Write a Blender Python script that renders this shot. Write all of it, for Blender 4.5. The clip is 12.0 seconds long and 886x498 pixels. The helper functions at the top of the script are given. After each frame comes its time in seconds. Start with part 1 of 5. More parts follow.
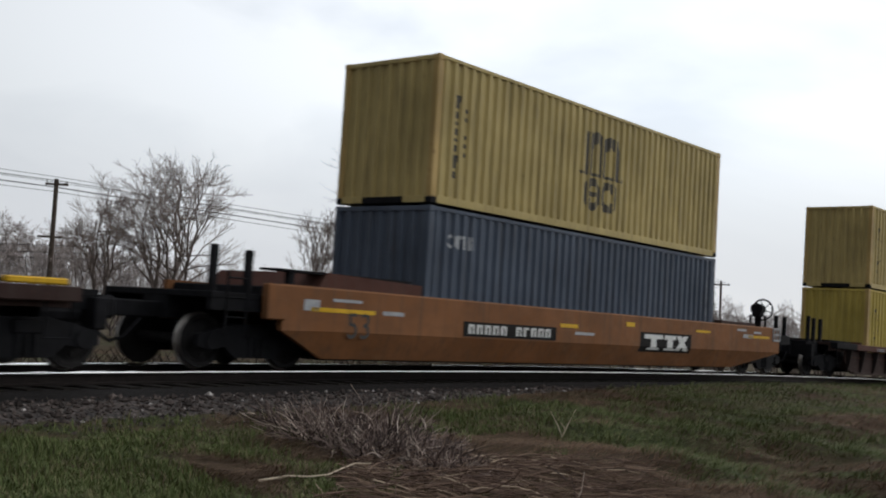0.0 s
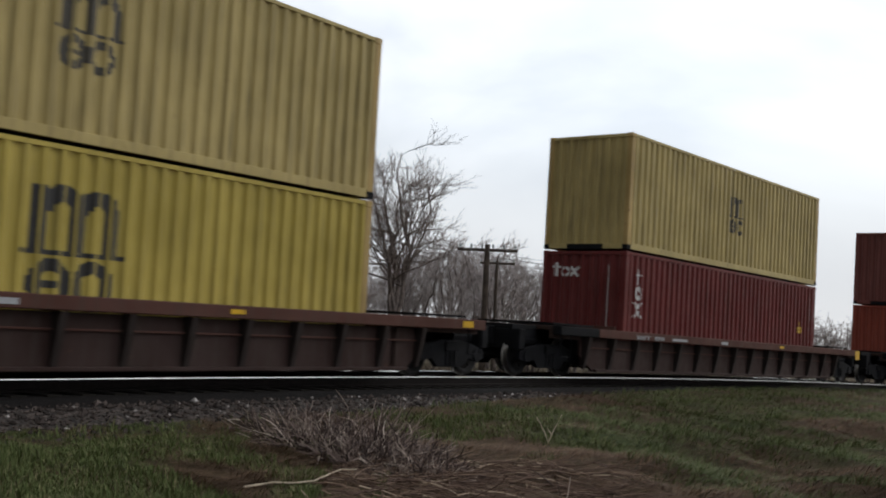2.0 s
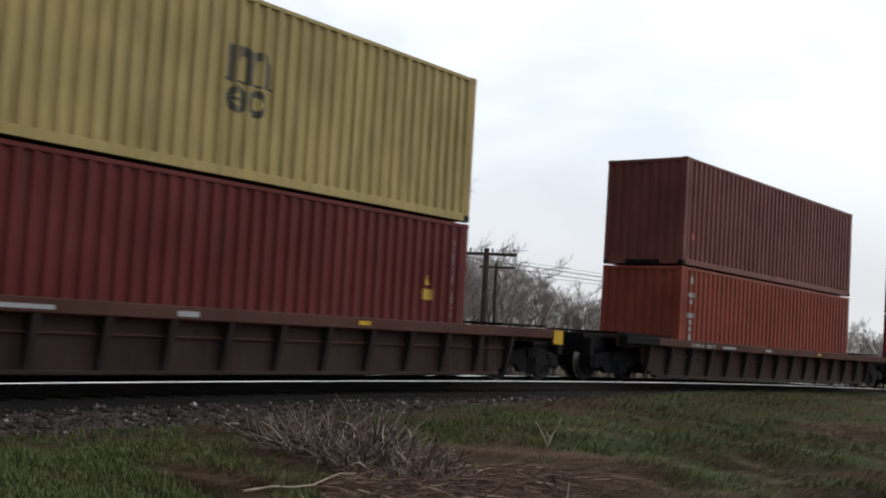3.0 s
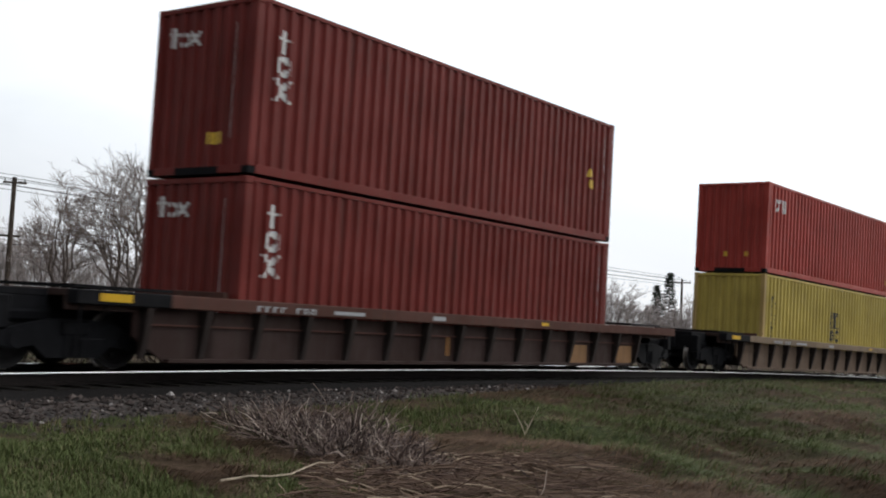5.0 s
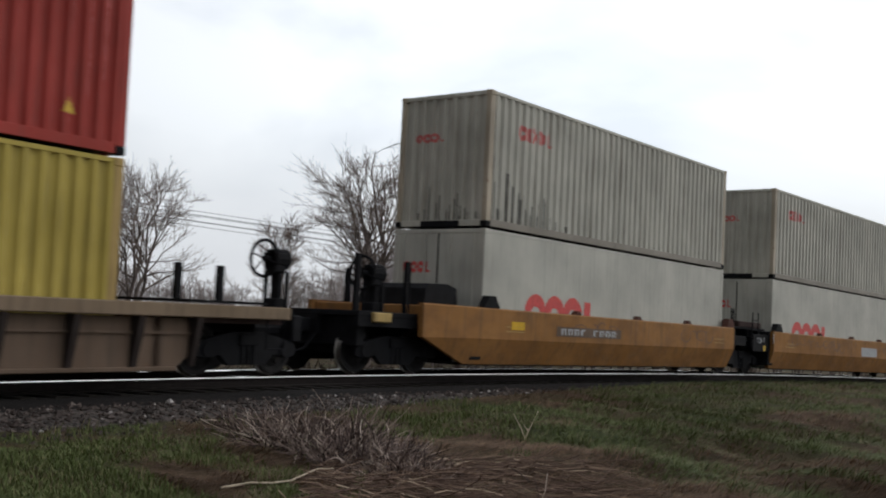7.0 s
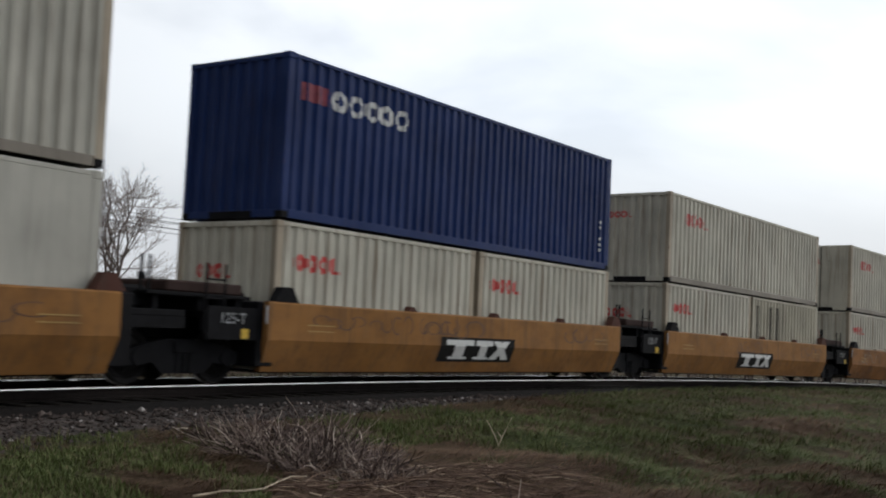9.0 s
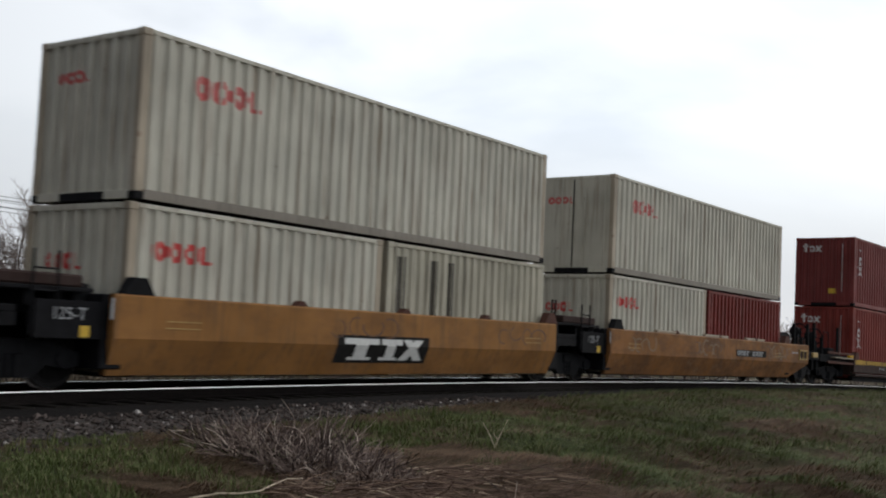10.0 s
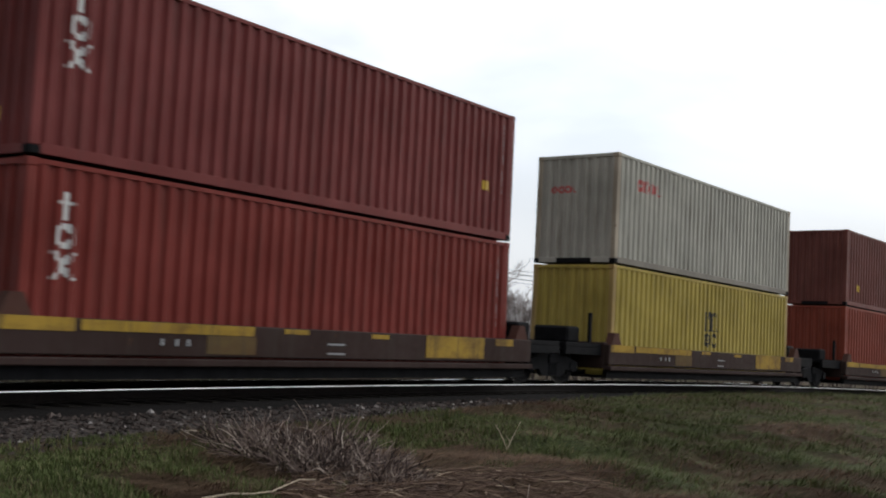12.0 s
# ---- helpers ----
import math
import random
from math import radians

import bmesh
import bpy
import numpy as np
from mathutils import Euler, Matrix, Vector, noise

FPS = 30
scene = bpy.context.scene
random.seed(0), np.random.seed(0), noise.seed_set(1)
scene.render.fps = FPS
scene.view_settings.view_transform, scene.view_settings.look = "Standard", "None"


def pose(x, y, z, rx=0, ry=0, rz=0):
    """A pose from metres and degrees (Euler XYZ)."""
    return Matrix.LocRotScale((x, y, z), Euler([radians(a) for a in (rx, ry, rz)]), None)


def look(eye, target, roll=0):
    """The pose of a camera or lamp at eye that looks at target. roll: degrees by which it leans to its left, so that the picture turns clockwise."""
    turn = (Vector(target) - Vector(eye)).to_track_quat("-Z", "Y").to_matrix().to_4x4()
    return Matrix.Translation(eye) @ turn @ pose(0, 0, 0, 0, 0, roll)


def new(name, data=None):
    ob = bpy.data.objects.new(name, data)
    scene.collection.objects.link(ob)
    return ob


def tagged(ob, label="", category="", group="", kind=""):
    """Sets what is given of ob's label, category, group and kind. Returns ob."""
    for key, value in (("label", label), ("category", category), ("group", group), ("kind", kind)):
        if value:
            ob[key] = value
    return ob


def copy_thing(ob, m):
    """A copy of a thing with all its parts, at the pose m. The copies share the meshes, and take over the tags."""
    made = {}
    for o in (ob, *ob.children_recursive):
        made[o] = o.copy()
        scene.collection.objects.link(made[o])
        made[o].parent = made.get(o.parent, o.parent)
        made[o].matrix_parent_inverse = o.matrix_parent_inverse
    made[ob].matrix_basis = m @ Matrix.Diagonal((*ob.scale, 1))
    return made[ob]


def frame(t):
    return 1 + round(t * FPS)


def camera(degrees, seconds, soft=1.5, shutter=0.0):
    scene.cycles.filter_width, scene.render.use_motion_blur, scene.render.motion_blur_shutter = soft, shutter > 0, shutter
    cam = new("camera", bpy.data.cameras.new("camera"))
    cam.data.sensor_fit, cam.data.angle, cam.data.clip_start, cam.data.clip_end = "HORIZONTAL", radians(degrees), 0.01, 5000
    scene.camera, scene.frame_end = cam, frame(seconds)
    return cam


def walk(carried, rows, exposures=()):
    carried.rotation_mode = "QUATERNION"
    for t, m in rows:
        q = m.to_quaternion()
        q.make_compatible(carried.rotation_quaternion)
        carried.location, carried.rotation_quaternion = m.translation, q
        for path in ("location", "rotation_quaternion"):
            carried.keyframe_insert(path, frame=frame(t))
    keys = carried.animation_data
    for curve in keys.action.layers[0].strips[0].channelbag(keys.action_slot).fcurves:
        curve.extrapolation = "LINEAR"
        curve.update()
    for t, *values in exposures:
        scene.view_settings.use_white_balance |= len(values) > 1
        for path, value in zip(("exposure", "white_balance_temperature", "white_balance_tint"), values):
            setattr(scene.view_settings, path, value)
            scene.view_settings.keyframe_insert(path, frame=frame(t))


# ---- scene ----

# ---- camera and its path ----
cam = camera(43.0, 12.0, soft=2.0, shutter=0.14)
EYE_Z = 0.934
# seconds, distance run by the train, yaw, pitch, roll of the hand-held camera
RUN = [(0.0, 2.0, 0.33, 4.08, -3.0), (0.5, 11.3, -0.1, 4.04, -3.1), (1.0, 20.65, -0.25, 4.2, -2.75),
       (1.5, 29.9, -0.28, 4.26, -2.8), (2.0, 39.1, -0.38, 4.4, -2.9), (2.5, 48.3, -0.6, 4.37, -2.88),
       (3.0, 57.76, -0.42, 4.6, -2.93), (3.5, 67.0, -0.9, 4.54, -2.9), (4.0, 76.25, -1.15, 4.36, -2.85),
       (4.5, 85.5, -1.4, 4.17, -2.8), (5.0, 94.75, -1.55, 4.1, -2.8), (5.5, 103.7, -1.57, 4.0, -2.8),
       (6.0, 112.78, -1.86, 4.2, -2.5), (6.5, 122.09, -1.6, 4.28, -2.55), (7.0, 131.4, -1.6, 4.34, -2.25),
       (7.5, 140.7, -1.8, 4.4, -2.15), (8.0, 150.0, -2.2, 4.58, -2.1), (8.5, 159.3, -2.65, 4.74, -2.1),
       (9.0, 168.65, -2.95, 4.74, -2.1), (9.5, 178.0, -3.43, 4.73, -2.02), (10.0, 187.5, -3.15, 4.85, -2.05),
       (10.5, 196.7, -2.95, 4.78, -1.85), (11.0, 206.0, -3.0, 4.88, -1.95), (11.5, 215.3, -2.76, 5.36, -2.0),
       (12.0, 225.0, -2.5, 4.91, -2.36)]
walk(cam, [(t, pose(0, 0, EYE_Z, 90 + pitch, roll, yaw)) for t, d, yaw, pitch, roll in RUN],
     exposures=[(0.0, -0.38), (3.2, -0.34), (4.8, -0.08), (6.0, -0.08), (7.2, -0.36), (8.8, -0.40), (12.0, -0.30)])

# ---- sky and sun: bright overcast, the sun veiled ahead of the camera ----
SUN_AZ, SUN_EL = 62.0, 30.0
world = bpy.data.worlds.new("overcast_sky")
scene.world = world
world.use_nodes = True
wn, wl = world.node_tree.nodes, world.node_tree.links
wn.clear()
w_out = wn.new("ShaderNodeOutputWorld")
w_bg = wn.new("ShaderNodeBackground")
w_sky = wn.new("ShaderNodeTexSky")
w_sky.sky_type = "NISHITA"
w_sky.sun_disc = False
w_sky.sun_elevation = radians(SUN_EL)
w_sky.sun_rotation = radians(SUN_AZ)
w_dim = wn.new("ShaderNodeVectorMath")
w_dim.operation = "SCALE"
w_dim.inputs["Scale"].default_value = 0.13
wl.new(w_sky.outputs[0], w_dim.inputs[0])
w_co = wn.new("ShaderNodeTexCoord")
w_map = wn.new("ShaderNodeMapping")
w_map.inputs["Scale"].default_value = (1.0, 1.0, 2.6)
w_map.inputs["Location"].default_value = (0.35, 0.1, 0.2)
wl.new(w_co.outputs["Generated"], w_map.inputs[0])
w_noise = wn.new("ShaderNodeTexNoise")
w_noise.inputs["Scale"].default_value = 2.3
w_noise.inputs["Detail"].default_value = 6
w_noise.inputs["Roughness"].default_value = 0.5
w_noise.inputs["Distortion"].default_value = 0.4
wl.new(w_map.outputs[0], w_noise.inputs["Vector"])
w_ramp = wn.new("ShaderNodeValToRGB")
w_ramp.color_ramp.elements[0].position = 0.36
w_ramp.color_ramp.elements[0].color = (0.74, 0.765, 0.80, 1)
w_ramp.color_ramp.elements[1].position = 0.57
w_ramp.color_ramp.elements[1].color = (1.045, 1.06, 1.07, 1)
wl.new(w_noise.outputs["Fac"], w_ramp.inputs[0])
w_mix = wn.new("ShaderNodeMixRGB")
w_mix.inputs[0].default_value = 0.75
wl.new(w_dim.outputs[0], w_mix.inputs[1])
wl.new(w_ramp.outputs[0], w_mix.inputs[2])
# the cloud layer glows towards the veiled sun and is duller away from it
w_dot = wn.new("ShaderNodeVectorMath")
w_dot.operation = "DOT_PRODUCT"
saz, sel = radians(SUN_AZ), radians(SUN_EL)
sun_dir = Vector((math.sin(saz) * math.cos(sel), math.cos(saz) * math.cos(sel), math.sin(sel)))
w_dot.inputs[1].default_value = sun_dir
wl.new(w_co.outputs["Generated"], w_dot.inputs[0])
w_glow = wn.new("ShaderNodeValToRGB")
for w_pos, w_val in ((0.10, 1.06), (0.23, 1.24), (0.38, 1.42), (0.50, 1.58), (0.65, 1.62)):
    w_el = w_glow.color_ramp.elements.new(w_pos)
    w_el.color = (w_val, w_val, w_val, 1)
w_glow.color_ramp.elements[0].color = (0.36, 0.36, 0.365, 1)
w_glow.color_ramp.elements[-1].color = (1.7, 1.68, 1.65, 1)
wl.new(w_dot.outputs["Value"], w_glow.inputs[0])
w_mul = wn.new("ShaderNodeMixRGB")
w_mul.blend_type = "MULTIPLY"
w_mul.inputs[0].default_value = 1.0
wl.new(w_mix.outputs[0], w_mul.inputs[1])
wl.new(w_glow.outputs[0], w_mul.inputs[2])
# a layer of duller blue-grey cloud lies along the horizon
w_sep = wn.new("ShaderNodeSeparateXYZ")
wl.new(w_co.outputs["Generated"], w_sep.inputs[0])
w_low = wn.new("ShaderNodeMapRange")
w_low.inputs["From Min"].default_value, w_low.inputs["From Max"].default_value = 0.05, 0.23
w_low.inputs["To Min"].default_value, w_low.inputs["To Max"].default_value = 0.8, 0.0
w_low.interpolation_type = "SMOOTHSTEP"
wl.new(w_sep.outputs["Z"], w_low.inputs["Value"])
w_hor = wn.new("ShaderNodeMixRGB")
w_hor.inputs[2].default_value = (0.86, 0.89, 0.95, 1)
wl.new(w_low.outputs["Result"], w_hor.inputs[0])
wl.new(w_mul.outputs[0], w_hor.inputs[1])
wl.new(w_hor.outputs[0], w_bg.inputs[0])
w_bg.inputs[1].default_value = 1.0
wl.new(w_bg.outputs[0], w_out.inputs[0])
sun_data = bpy.data.lights.new("veiled_sun", "SUN")
sun_data.energy = 0.4
sun_data.angle = radians(16)
sun_data.color = (1.0, 0.97, 0.92)
sun = new("veiled_sun", sun_data)
sun.matrix_world = look(sun_dir * 300, (0, 0, 0))

# ---- materials ----
def node_mat(name):
    m = bpy.data.materials.new(name)
    m.use_nodes = True
    nt = m.node_tree
    return m, nt, nt.nodes["Principled BSDF"]


def noise_node(nt, scale, detail=4.0, stretch=(1, 1, 1), rough=0.55):
    co = nt.nodes.new("ShaderNodeTexCoord")
    mp = nt.nodes.new("ShaderNodeMapping")
    mp.inputs["Scale"].default_value = stretch
    nt.links.new(co.outputs["Object"], mp.inputs[0])
    n = nt.nodes.new("ShaderNodeTexNoise")
    n.inputs["Scale"].default_value = scale
    n.inputs["Detail"].default_value = detail
    n.inputs["Roughness"].default_value = rough
    nt.links.new(mp.outputs[0], n.inputs["Vector"])
    return n


def ramp_node(nt, src, stops):
    r = nt.nodes.new("ShaderNodeValToRGB")
    while len(r.color_ramp.elements) < len(stops):
        r.color_ramp.elements.new(0.5)
    for e, (p, c) in zip(r.color_ramp.elements, stops):
        e.position = p
        e.color = (*c, 1)
    nt.links.new(src, r.inputs[0])
    return r


def mix_node(nt, fac, a, b, mode="MIX"):
    n = nt.nodes.new("ShaderNodeMixRGB")
    n.blend_type = mode
    for sock, v in zip(n.inputs, (fac, a, b)):
        if isinstance(v, (int, float)):
            sock.default_value = v
        elif isinstance(v, tuple):
            sock.default_value = (*v, 1)
        else:
            nt.links.new(v, sock)
    return n


def bump_node(nt, bsdf, src, strength, dist=0.02):
    b = nt.nodes.new("ShaderNodeBump")
    b.inputs["Strength"].default_value = strength
    b.inputs["Distance"].default_value = dist
    nt.links.new(src, b.inputs["Height"])
    nt.links.new(b.outputs[0], bsdf.inputs["Normal"])


def paint(name, rgb, dirt=0.5, rust=0.35, rough=0.40, dirt_rgb=(0.06, 0.05, 0.04), grime=0.0):
    """Weathered paint on steel: faded patches, streaks running down, rust specks."""
    m, nt, b = node_mat(name)
    fade = ramp_node(nt, noise_node(nt, 0.7, 3).outputs["Fac"],
                     [(0.3, tuple(c * 0.82 for c in rgb)), (0.7, tuple(min(1, c * 1.12 + 0.01) for c in rgb))])
    streak = ramp_node(nt, noise_node(nt, 3.0, 5, (3.0, 3.0, 0.22)).outputs["Fac"], [(0.5, (0, 0, 0)), (0.8, (dirt,) * 3)])
    c1 = mix_node(nt, streak.outputs[0], fade.outputs[0], dirt_rgb)
    if grime:
        blot = ramp_node(nt, noise_node(nt, 1.1, 8, (0.8, 0.8, 1.5), 0.68).outputs["Fac"], [(0.44, (0, 0, 0)), (0.62, (grime,) * 3)])
        c1 = mix_node(nt, blot.outputs[0], c1.outputs[0], (0.10, 0.052, 0.028))
        scuff = ramp_node(nt, noise_node(nt, 2.3, 7, (0.5, 0.5, 1.3), 0.7).outputs["Fac"], [(0.58, (0, 0, 0)), (0.70, (grime * 0.6,) * 3)])
        c1 = mix_node(nt, scuff.outputs[0], c1.outputs[0], (0.27, 0.17, 0.095))
    speck = ramp_node(nt, noise_node(nt, 5.0, 8, (1, 1, 0.7), 0.65).outputs["Fac"], [(0.64, (0, 0, 0)), (0.74, (rust,) * 3)])
    c2 = mix_node(nt, speck.outputs[0], c1.outputs[0], (0.13, 0.055, 0.025))
    nt.links.new(c2.outputs[0], b.inputs["Base Color"])
    rr = ramp_node(nt, noise_node(nt, 6, 4).outputs["Fac"], [(0.3, (rough - 0.08,) * 3), (0.7, (rough + 0.15,) * 3)])
    nt.links.new(rr.outputs[0], b.inputs["Roughness"])
    b.inputs["Specular IOR Level"].default_value = 0.12
    bump_node(nt, b, noise_node(nt, 1.6, 5).outputs["Fac"], 0.25, 0.02)
    return m


def plain(name, rgb, rough=0.7, metal=0.0, vary=0.25, scale=8.0, bump=0.2):
    m, nt, b = node_mat(name)
    r = ramp_node(nt, noise_node(nt, scale, 5).outputs["Fac"],
                  [(0.3, tuple(c * (1 - vary) for c in rgb)), (0.7, tuple(min(1, c * (1 + vary)) for c in rgb))])
    nt.links.new(r.outputs[0], b.inputs["Base Color"])
    b.inputs["Roughness"].default_value = rough
    b.inputs["Metallic"].default_value = metal
    b.inputs["Specular IOR Level"].default_value = 0.5 if rough < 0.65 else 0.15
    bump_node(nt, b, noise_node(nt, scale * 3, 4).outputs["Fac"], bump, 0.01)
    return m


def island(name, stops, rough=0.8, scale=0.0):
    """Each loose piece takes its own colour from the stops."""
    m, nt, b = node_mat(name)
    g = nt.nodes.new("ShaderNodeNewGeometry")
    r = ramp_node(nt, g.outputs["Random Per Island"], stops)
    nt.links.new(r.outputs[0], b.inputs["Base Color"])
    b.inputs["Roughness"].default_value = rough
    b.inputs["Specular IOR Level"].default_value = 0.2
    return m


M = {
    "msc_tan": paint("faded_tan_paint", (0.43, 0.335, 0.135), 0.55, 0.5),
    "msc_yellow": paint("yellow_paint", (0.44, 0.34, 0.078), 0.4, 0.3),
    "slate": paint("slate_blue_paint", (0.070, 0.088, 0.120), 0.5, 0.4),
    "maroon": paint("maroon_paint", (0.155, 0.020, 0.015), 0.45, 0.25),
    "maroon_dark": paint("dark_maroon_paint", (0.13, 0.020, 0.018), 0.45, 0.25),
    # the next two maroons are lightened to paint in glare haze
    "maroon_faded": paint("haze_paled_maroon_paint", (0.205, 0.033, 0.025), 0.35, 0.2),
    "maroon_top": paint("haze_paled_plum_paint", (0.18, 0.036, 0.033), 0.35, 0.2),
    "car_tan": paint("weathered_tan_brown_car_paint", (0.135, 0.092, 0.064), 0.7, 0.5, 0.7),
    "sill_tan": paint("bleached_grey_tan_sill_paint", (0.20, 0.145, 0.095), 0.7, 0.7, 0.7),
    "band": paint("worn_yellow_band_paint", (0.40, 0.25, 0.035), 0.85, 0.8, 0.6, grime=0.75),
    "band_dull": paint("grimy_brown_yellow_band_paint", (0.13, 0.085, 0.03), 0.85, 0.8, 0.6, grime=0.8),
    "spray_pale": plain("pale_grey_spray_paint", (0.19, 0.135, 0.08), 0.6, 0, 0.4, 4),
    "post_brown": paint("rusty_ochre_post_paint", (0.42, 0.29, 0.11), 0.7, 0.8),
    "post_grey": paint("rust_stained_post_paint", (0.40, 0.34, 0.26), 0.7, 0.8),
    "rail_grey": paint("grimy_grey_sill_paint", (0.24, 0.215, 0.18), 0.5, 0.6),
    "soot": plain("black_soot_stain", (0.15, 0.145, 0.13), 0.85, 0, 0.5, 5),
    # rib colour is darkened to paint in the shade below the sill
    "rib": paint("shade_darkened_brown_rib_paint", (0.024, 0.017, 0.015), 0.6, 0.5, 0.7),
    "brown_red": paint("brown_red_paint", (0.17, 0.055, 0.045), 0.35, 0.3),
    "orange_red": paint("orange_red_paint", (0.26, 0.055, 0.033), 0.35, 0.25),
    "red": paint("red_paint", (0.34, 0.045, 0.034), 0.4, 0.2),
    "grey": paint("light_grey_paint", (0.45, 0.435, 0.375), 0.6, 0.4, 0.40, (0.16, 0.13, 0.10)),
    "white": paint("weathered_white_paint", (0.53, 0.51, 0.43), 0.7, 0.6, 0.40, (0.20, 0.125, 0.075)),
    "smooth_white": paint("reefer_white_paint", (0.45, 0.44, 0.385), 0.25, 0.15),
    "green_grey": paint("green_grey_paint", (0.46, 0.43, 0.34), 0.65, 0.5),
    "blue": paint("deep_blue_paint", (0.0055, 0.023, 0.106), 0.3, 0.2),
    "orange": paint("ochre_orange_car_paint", (0.27, 0.125, 0.035), 0.55, 0.5, 0.6, grime=0.35),
    "orange_worn": paint("grimy_ochre_orange_car_paint", (0.24, 0.105, 0.032), 0.6, 0.55, 0.6, grime=0.8),
    "orange_new": paint("orange_brown_car_paint", (0.20, 0.083, 0.03), 0.6, 0.35, 0.6, grime=0.35),
    "car_brown": paint("brown_car_paint", (0.036, 0.019, 0.016), 0.6, 0.6, 0.7),
    "car_rust": paint("rust_brown_sill_paint", (0.080, 0.033, 0.024), 0.6, 0.6, 0.7),
    "yellow_patch": paint("safety_yellow_paint", (0.62, 0.37, 0.02), 0.4, 0.2),
    "black": plain("grimy_black_steel", (0.0062, 0.0062, 0.0075), 0.8, 0.0, 0.5, 4),
    "wheel": plain("worn_wheel_steel", (0.012, 0.011, 0.011), 0.7, 0.0, 0.4, 6),
    "rim": plain("polished_wheel_tread", (0.30, 0.28, 0.26), 0.42, 1.0, 0.2, 6),
    "railhead": plain("polished_rail_head", (0.90, 0.90, 0.89), 0.09, 1.0, 0.03, 20, 0.02),
    "rail": plain("rusty_rail_steel", (0.012, 0.009, 0.008), 0.85, 0.0, 0.35, 10),
    "tie": plain("creosoted_sleeper_wood", (0.012, 0.010, 0.008), 0.95, 0.0, 0.45, 5),
    "sign_black": plain("black_sign_paint", (0.012, 0.011, 0.0105), 0.8, 0, 0.3, 6),
    "mark_white": plain("white_marking", (0.62, 0.62, 0.60), 0.6, 0, 0.12, 9),
    "mark_grey": plain("faded_pale_marking", (0.33, 0.34, 0.35), 0.6, 0, 0.2, 9),
    "mark_red": plain("red_marking", (0.52, 0.045, 0.04), 0.55, 0, 0.2, 9),
    "mark_pink": plain("faded_red_marking", (0.50, 0.11, 0.10), 0.6, 0, 0.25, 9),
    "mark_dark_red": plain("faded_dark_red_marking", (0.20, 0.028, 0.045), 0.6, 0, 0.35, 9),
    "mark_black": plain("black_marking", (0.022, 0.02, 0.018), 0.6, 0, 0.3, 9),
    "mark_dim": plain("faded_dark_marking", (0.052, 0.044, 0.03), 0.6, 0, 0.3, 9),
    "mark_yellow": plain("yellow_sticker", (0.62, 0.40, 0.03), 0.5, 0, 0.15, 9),
    "graffiti": plain("dark_spray_paint", (0.10, 0.045, 0.02), 0.6, 0, 0.4, 4),
    "graffiti_pale": paint("pale_rust_primer", (0.24, 0.13, 0.06), 0.7, 0.7, 0.7),
    "pole_wood": plain("grey_brown_pole_wood", (0.075, 0.058, 0.046), 0.9, 0, 0.35, 3),
    "wire": plain("dark_cable", (0.025, 0.025, 0.027), 0.7, 0, 0.2, 3),
    "glass_ins": plain("pale_glass_insulator", (0.35, 0.38, 0.38), 0.25, 0, 0.1, 9),
    # bark and twigs are lightened to carry the haze before the trees
    "bark": plain("grey_brown_bark", (0.16, 0.13, 0.115), 0.95, 0, 0.35, 4, 0.5),
    "twig": island("bare_twigs", [(0.0, (0.17, 0.14, 0.13)), (0.6, (0.27, 0.225, 0.205)), (1.0, (0.38, 0.31, 0.275))], 0.9),
    # far wood: distance haze is put into the twig and bark colours
    "hazed_far_twig": island("haze_paled_far_twigs", [(0.0, (0.27, 0.24, 0.235)), (0.6, (0.37, 0.325, 0.31)), (1.0, (0.46, 0.40, 0.37))], 0.9),
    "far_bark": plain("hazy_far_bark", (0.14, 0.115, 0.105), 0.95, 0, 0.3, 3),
    "thicket": island("dark_dead_stems", [(0.0, (0.025, 0.019, 0.015)), (0.7, (0.05, 0.037, 0.028)), (1.0, (0.09, 0.07, 0.05))], 0.9),
    "needle": island("dark_conifer_needles", [(0.0, (0.018, 0.03, 0.016)), (1.0, (0.045, 0.06, 0.032))], 0.8),
    "stone": island("ballast_stones", [(0.0, (0.022, 0.018, 0.016)), (0.6, (0.055, 0.042, 0.037)), (0.95, (0.11, 0.088, 0.078)),
                                       (1.0, (0.44, 0.41, 0.39))], 0.9),
    "green_blade": island("green_grass_blades", [(0.0, (0.062, 0.084, 0.024)), (0.6, (0.098, 0.126, 0.038)), (0.9, (0.14, 0.15, 0.058)), (1.0, (0.24, 0.20, 0.11))], 0.7),
    "dry_blade": island("dead_grass_blades", [(0.0, (0.085, 0.05, 0.033)), (0.6, (0.135, 0.082, 0.05)), (1.0, (0.25, 0.165, 0.095))], 0.8),
    "weed": island("dry_weed_stems", [(0.0, (0.028, 0.019, 0.018)), (0.35, (0.10, 0.072, 0.064)), (0.65, (0.24, 0.18, 0.155)), (0.87, (0.40, 0.32, 0.27)), (1.0, (0.62, 0.53, 0.44))], 0.85),
    "straw": island("flattened_brown_straw", [(0.0, (0.07, 0.042, 0.032)), (0.6, (0.14, 0.09, 0.065)), (0.9, (0.24, 0.165, 0.115)), (1.0, (0.46, 0.36, 0.26))], 0.85),
    "pale_stick": plain("bleached_bark", (0.48, 0.40, 0.30), 0.8, 0, 0.25, 12),
}


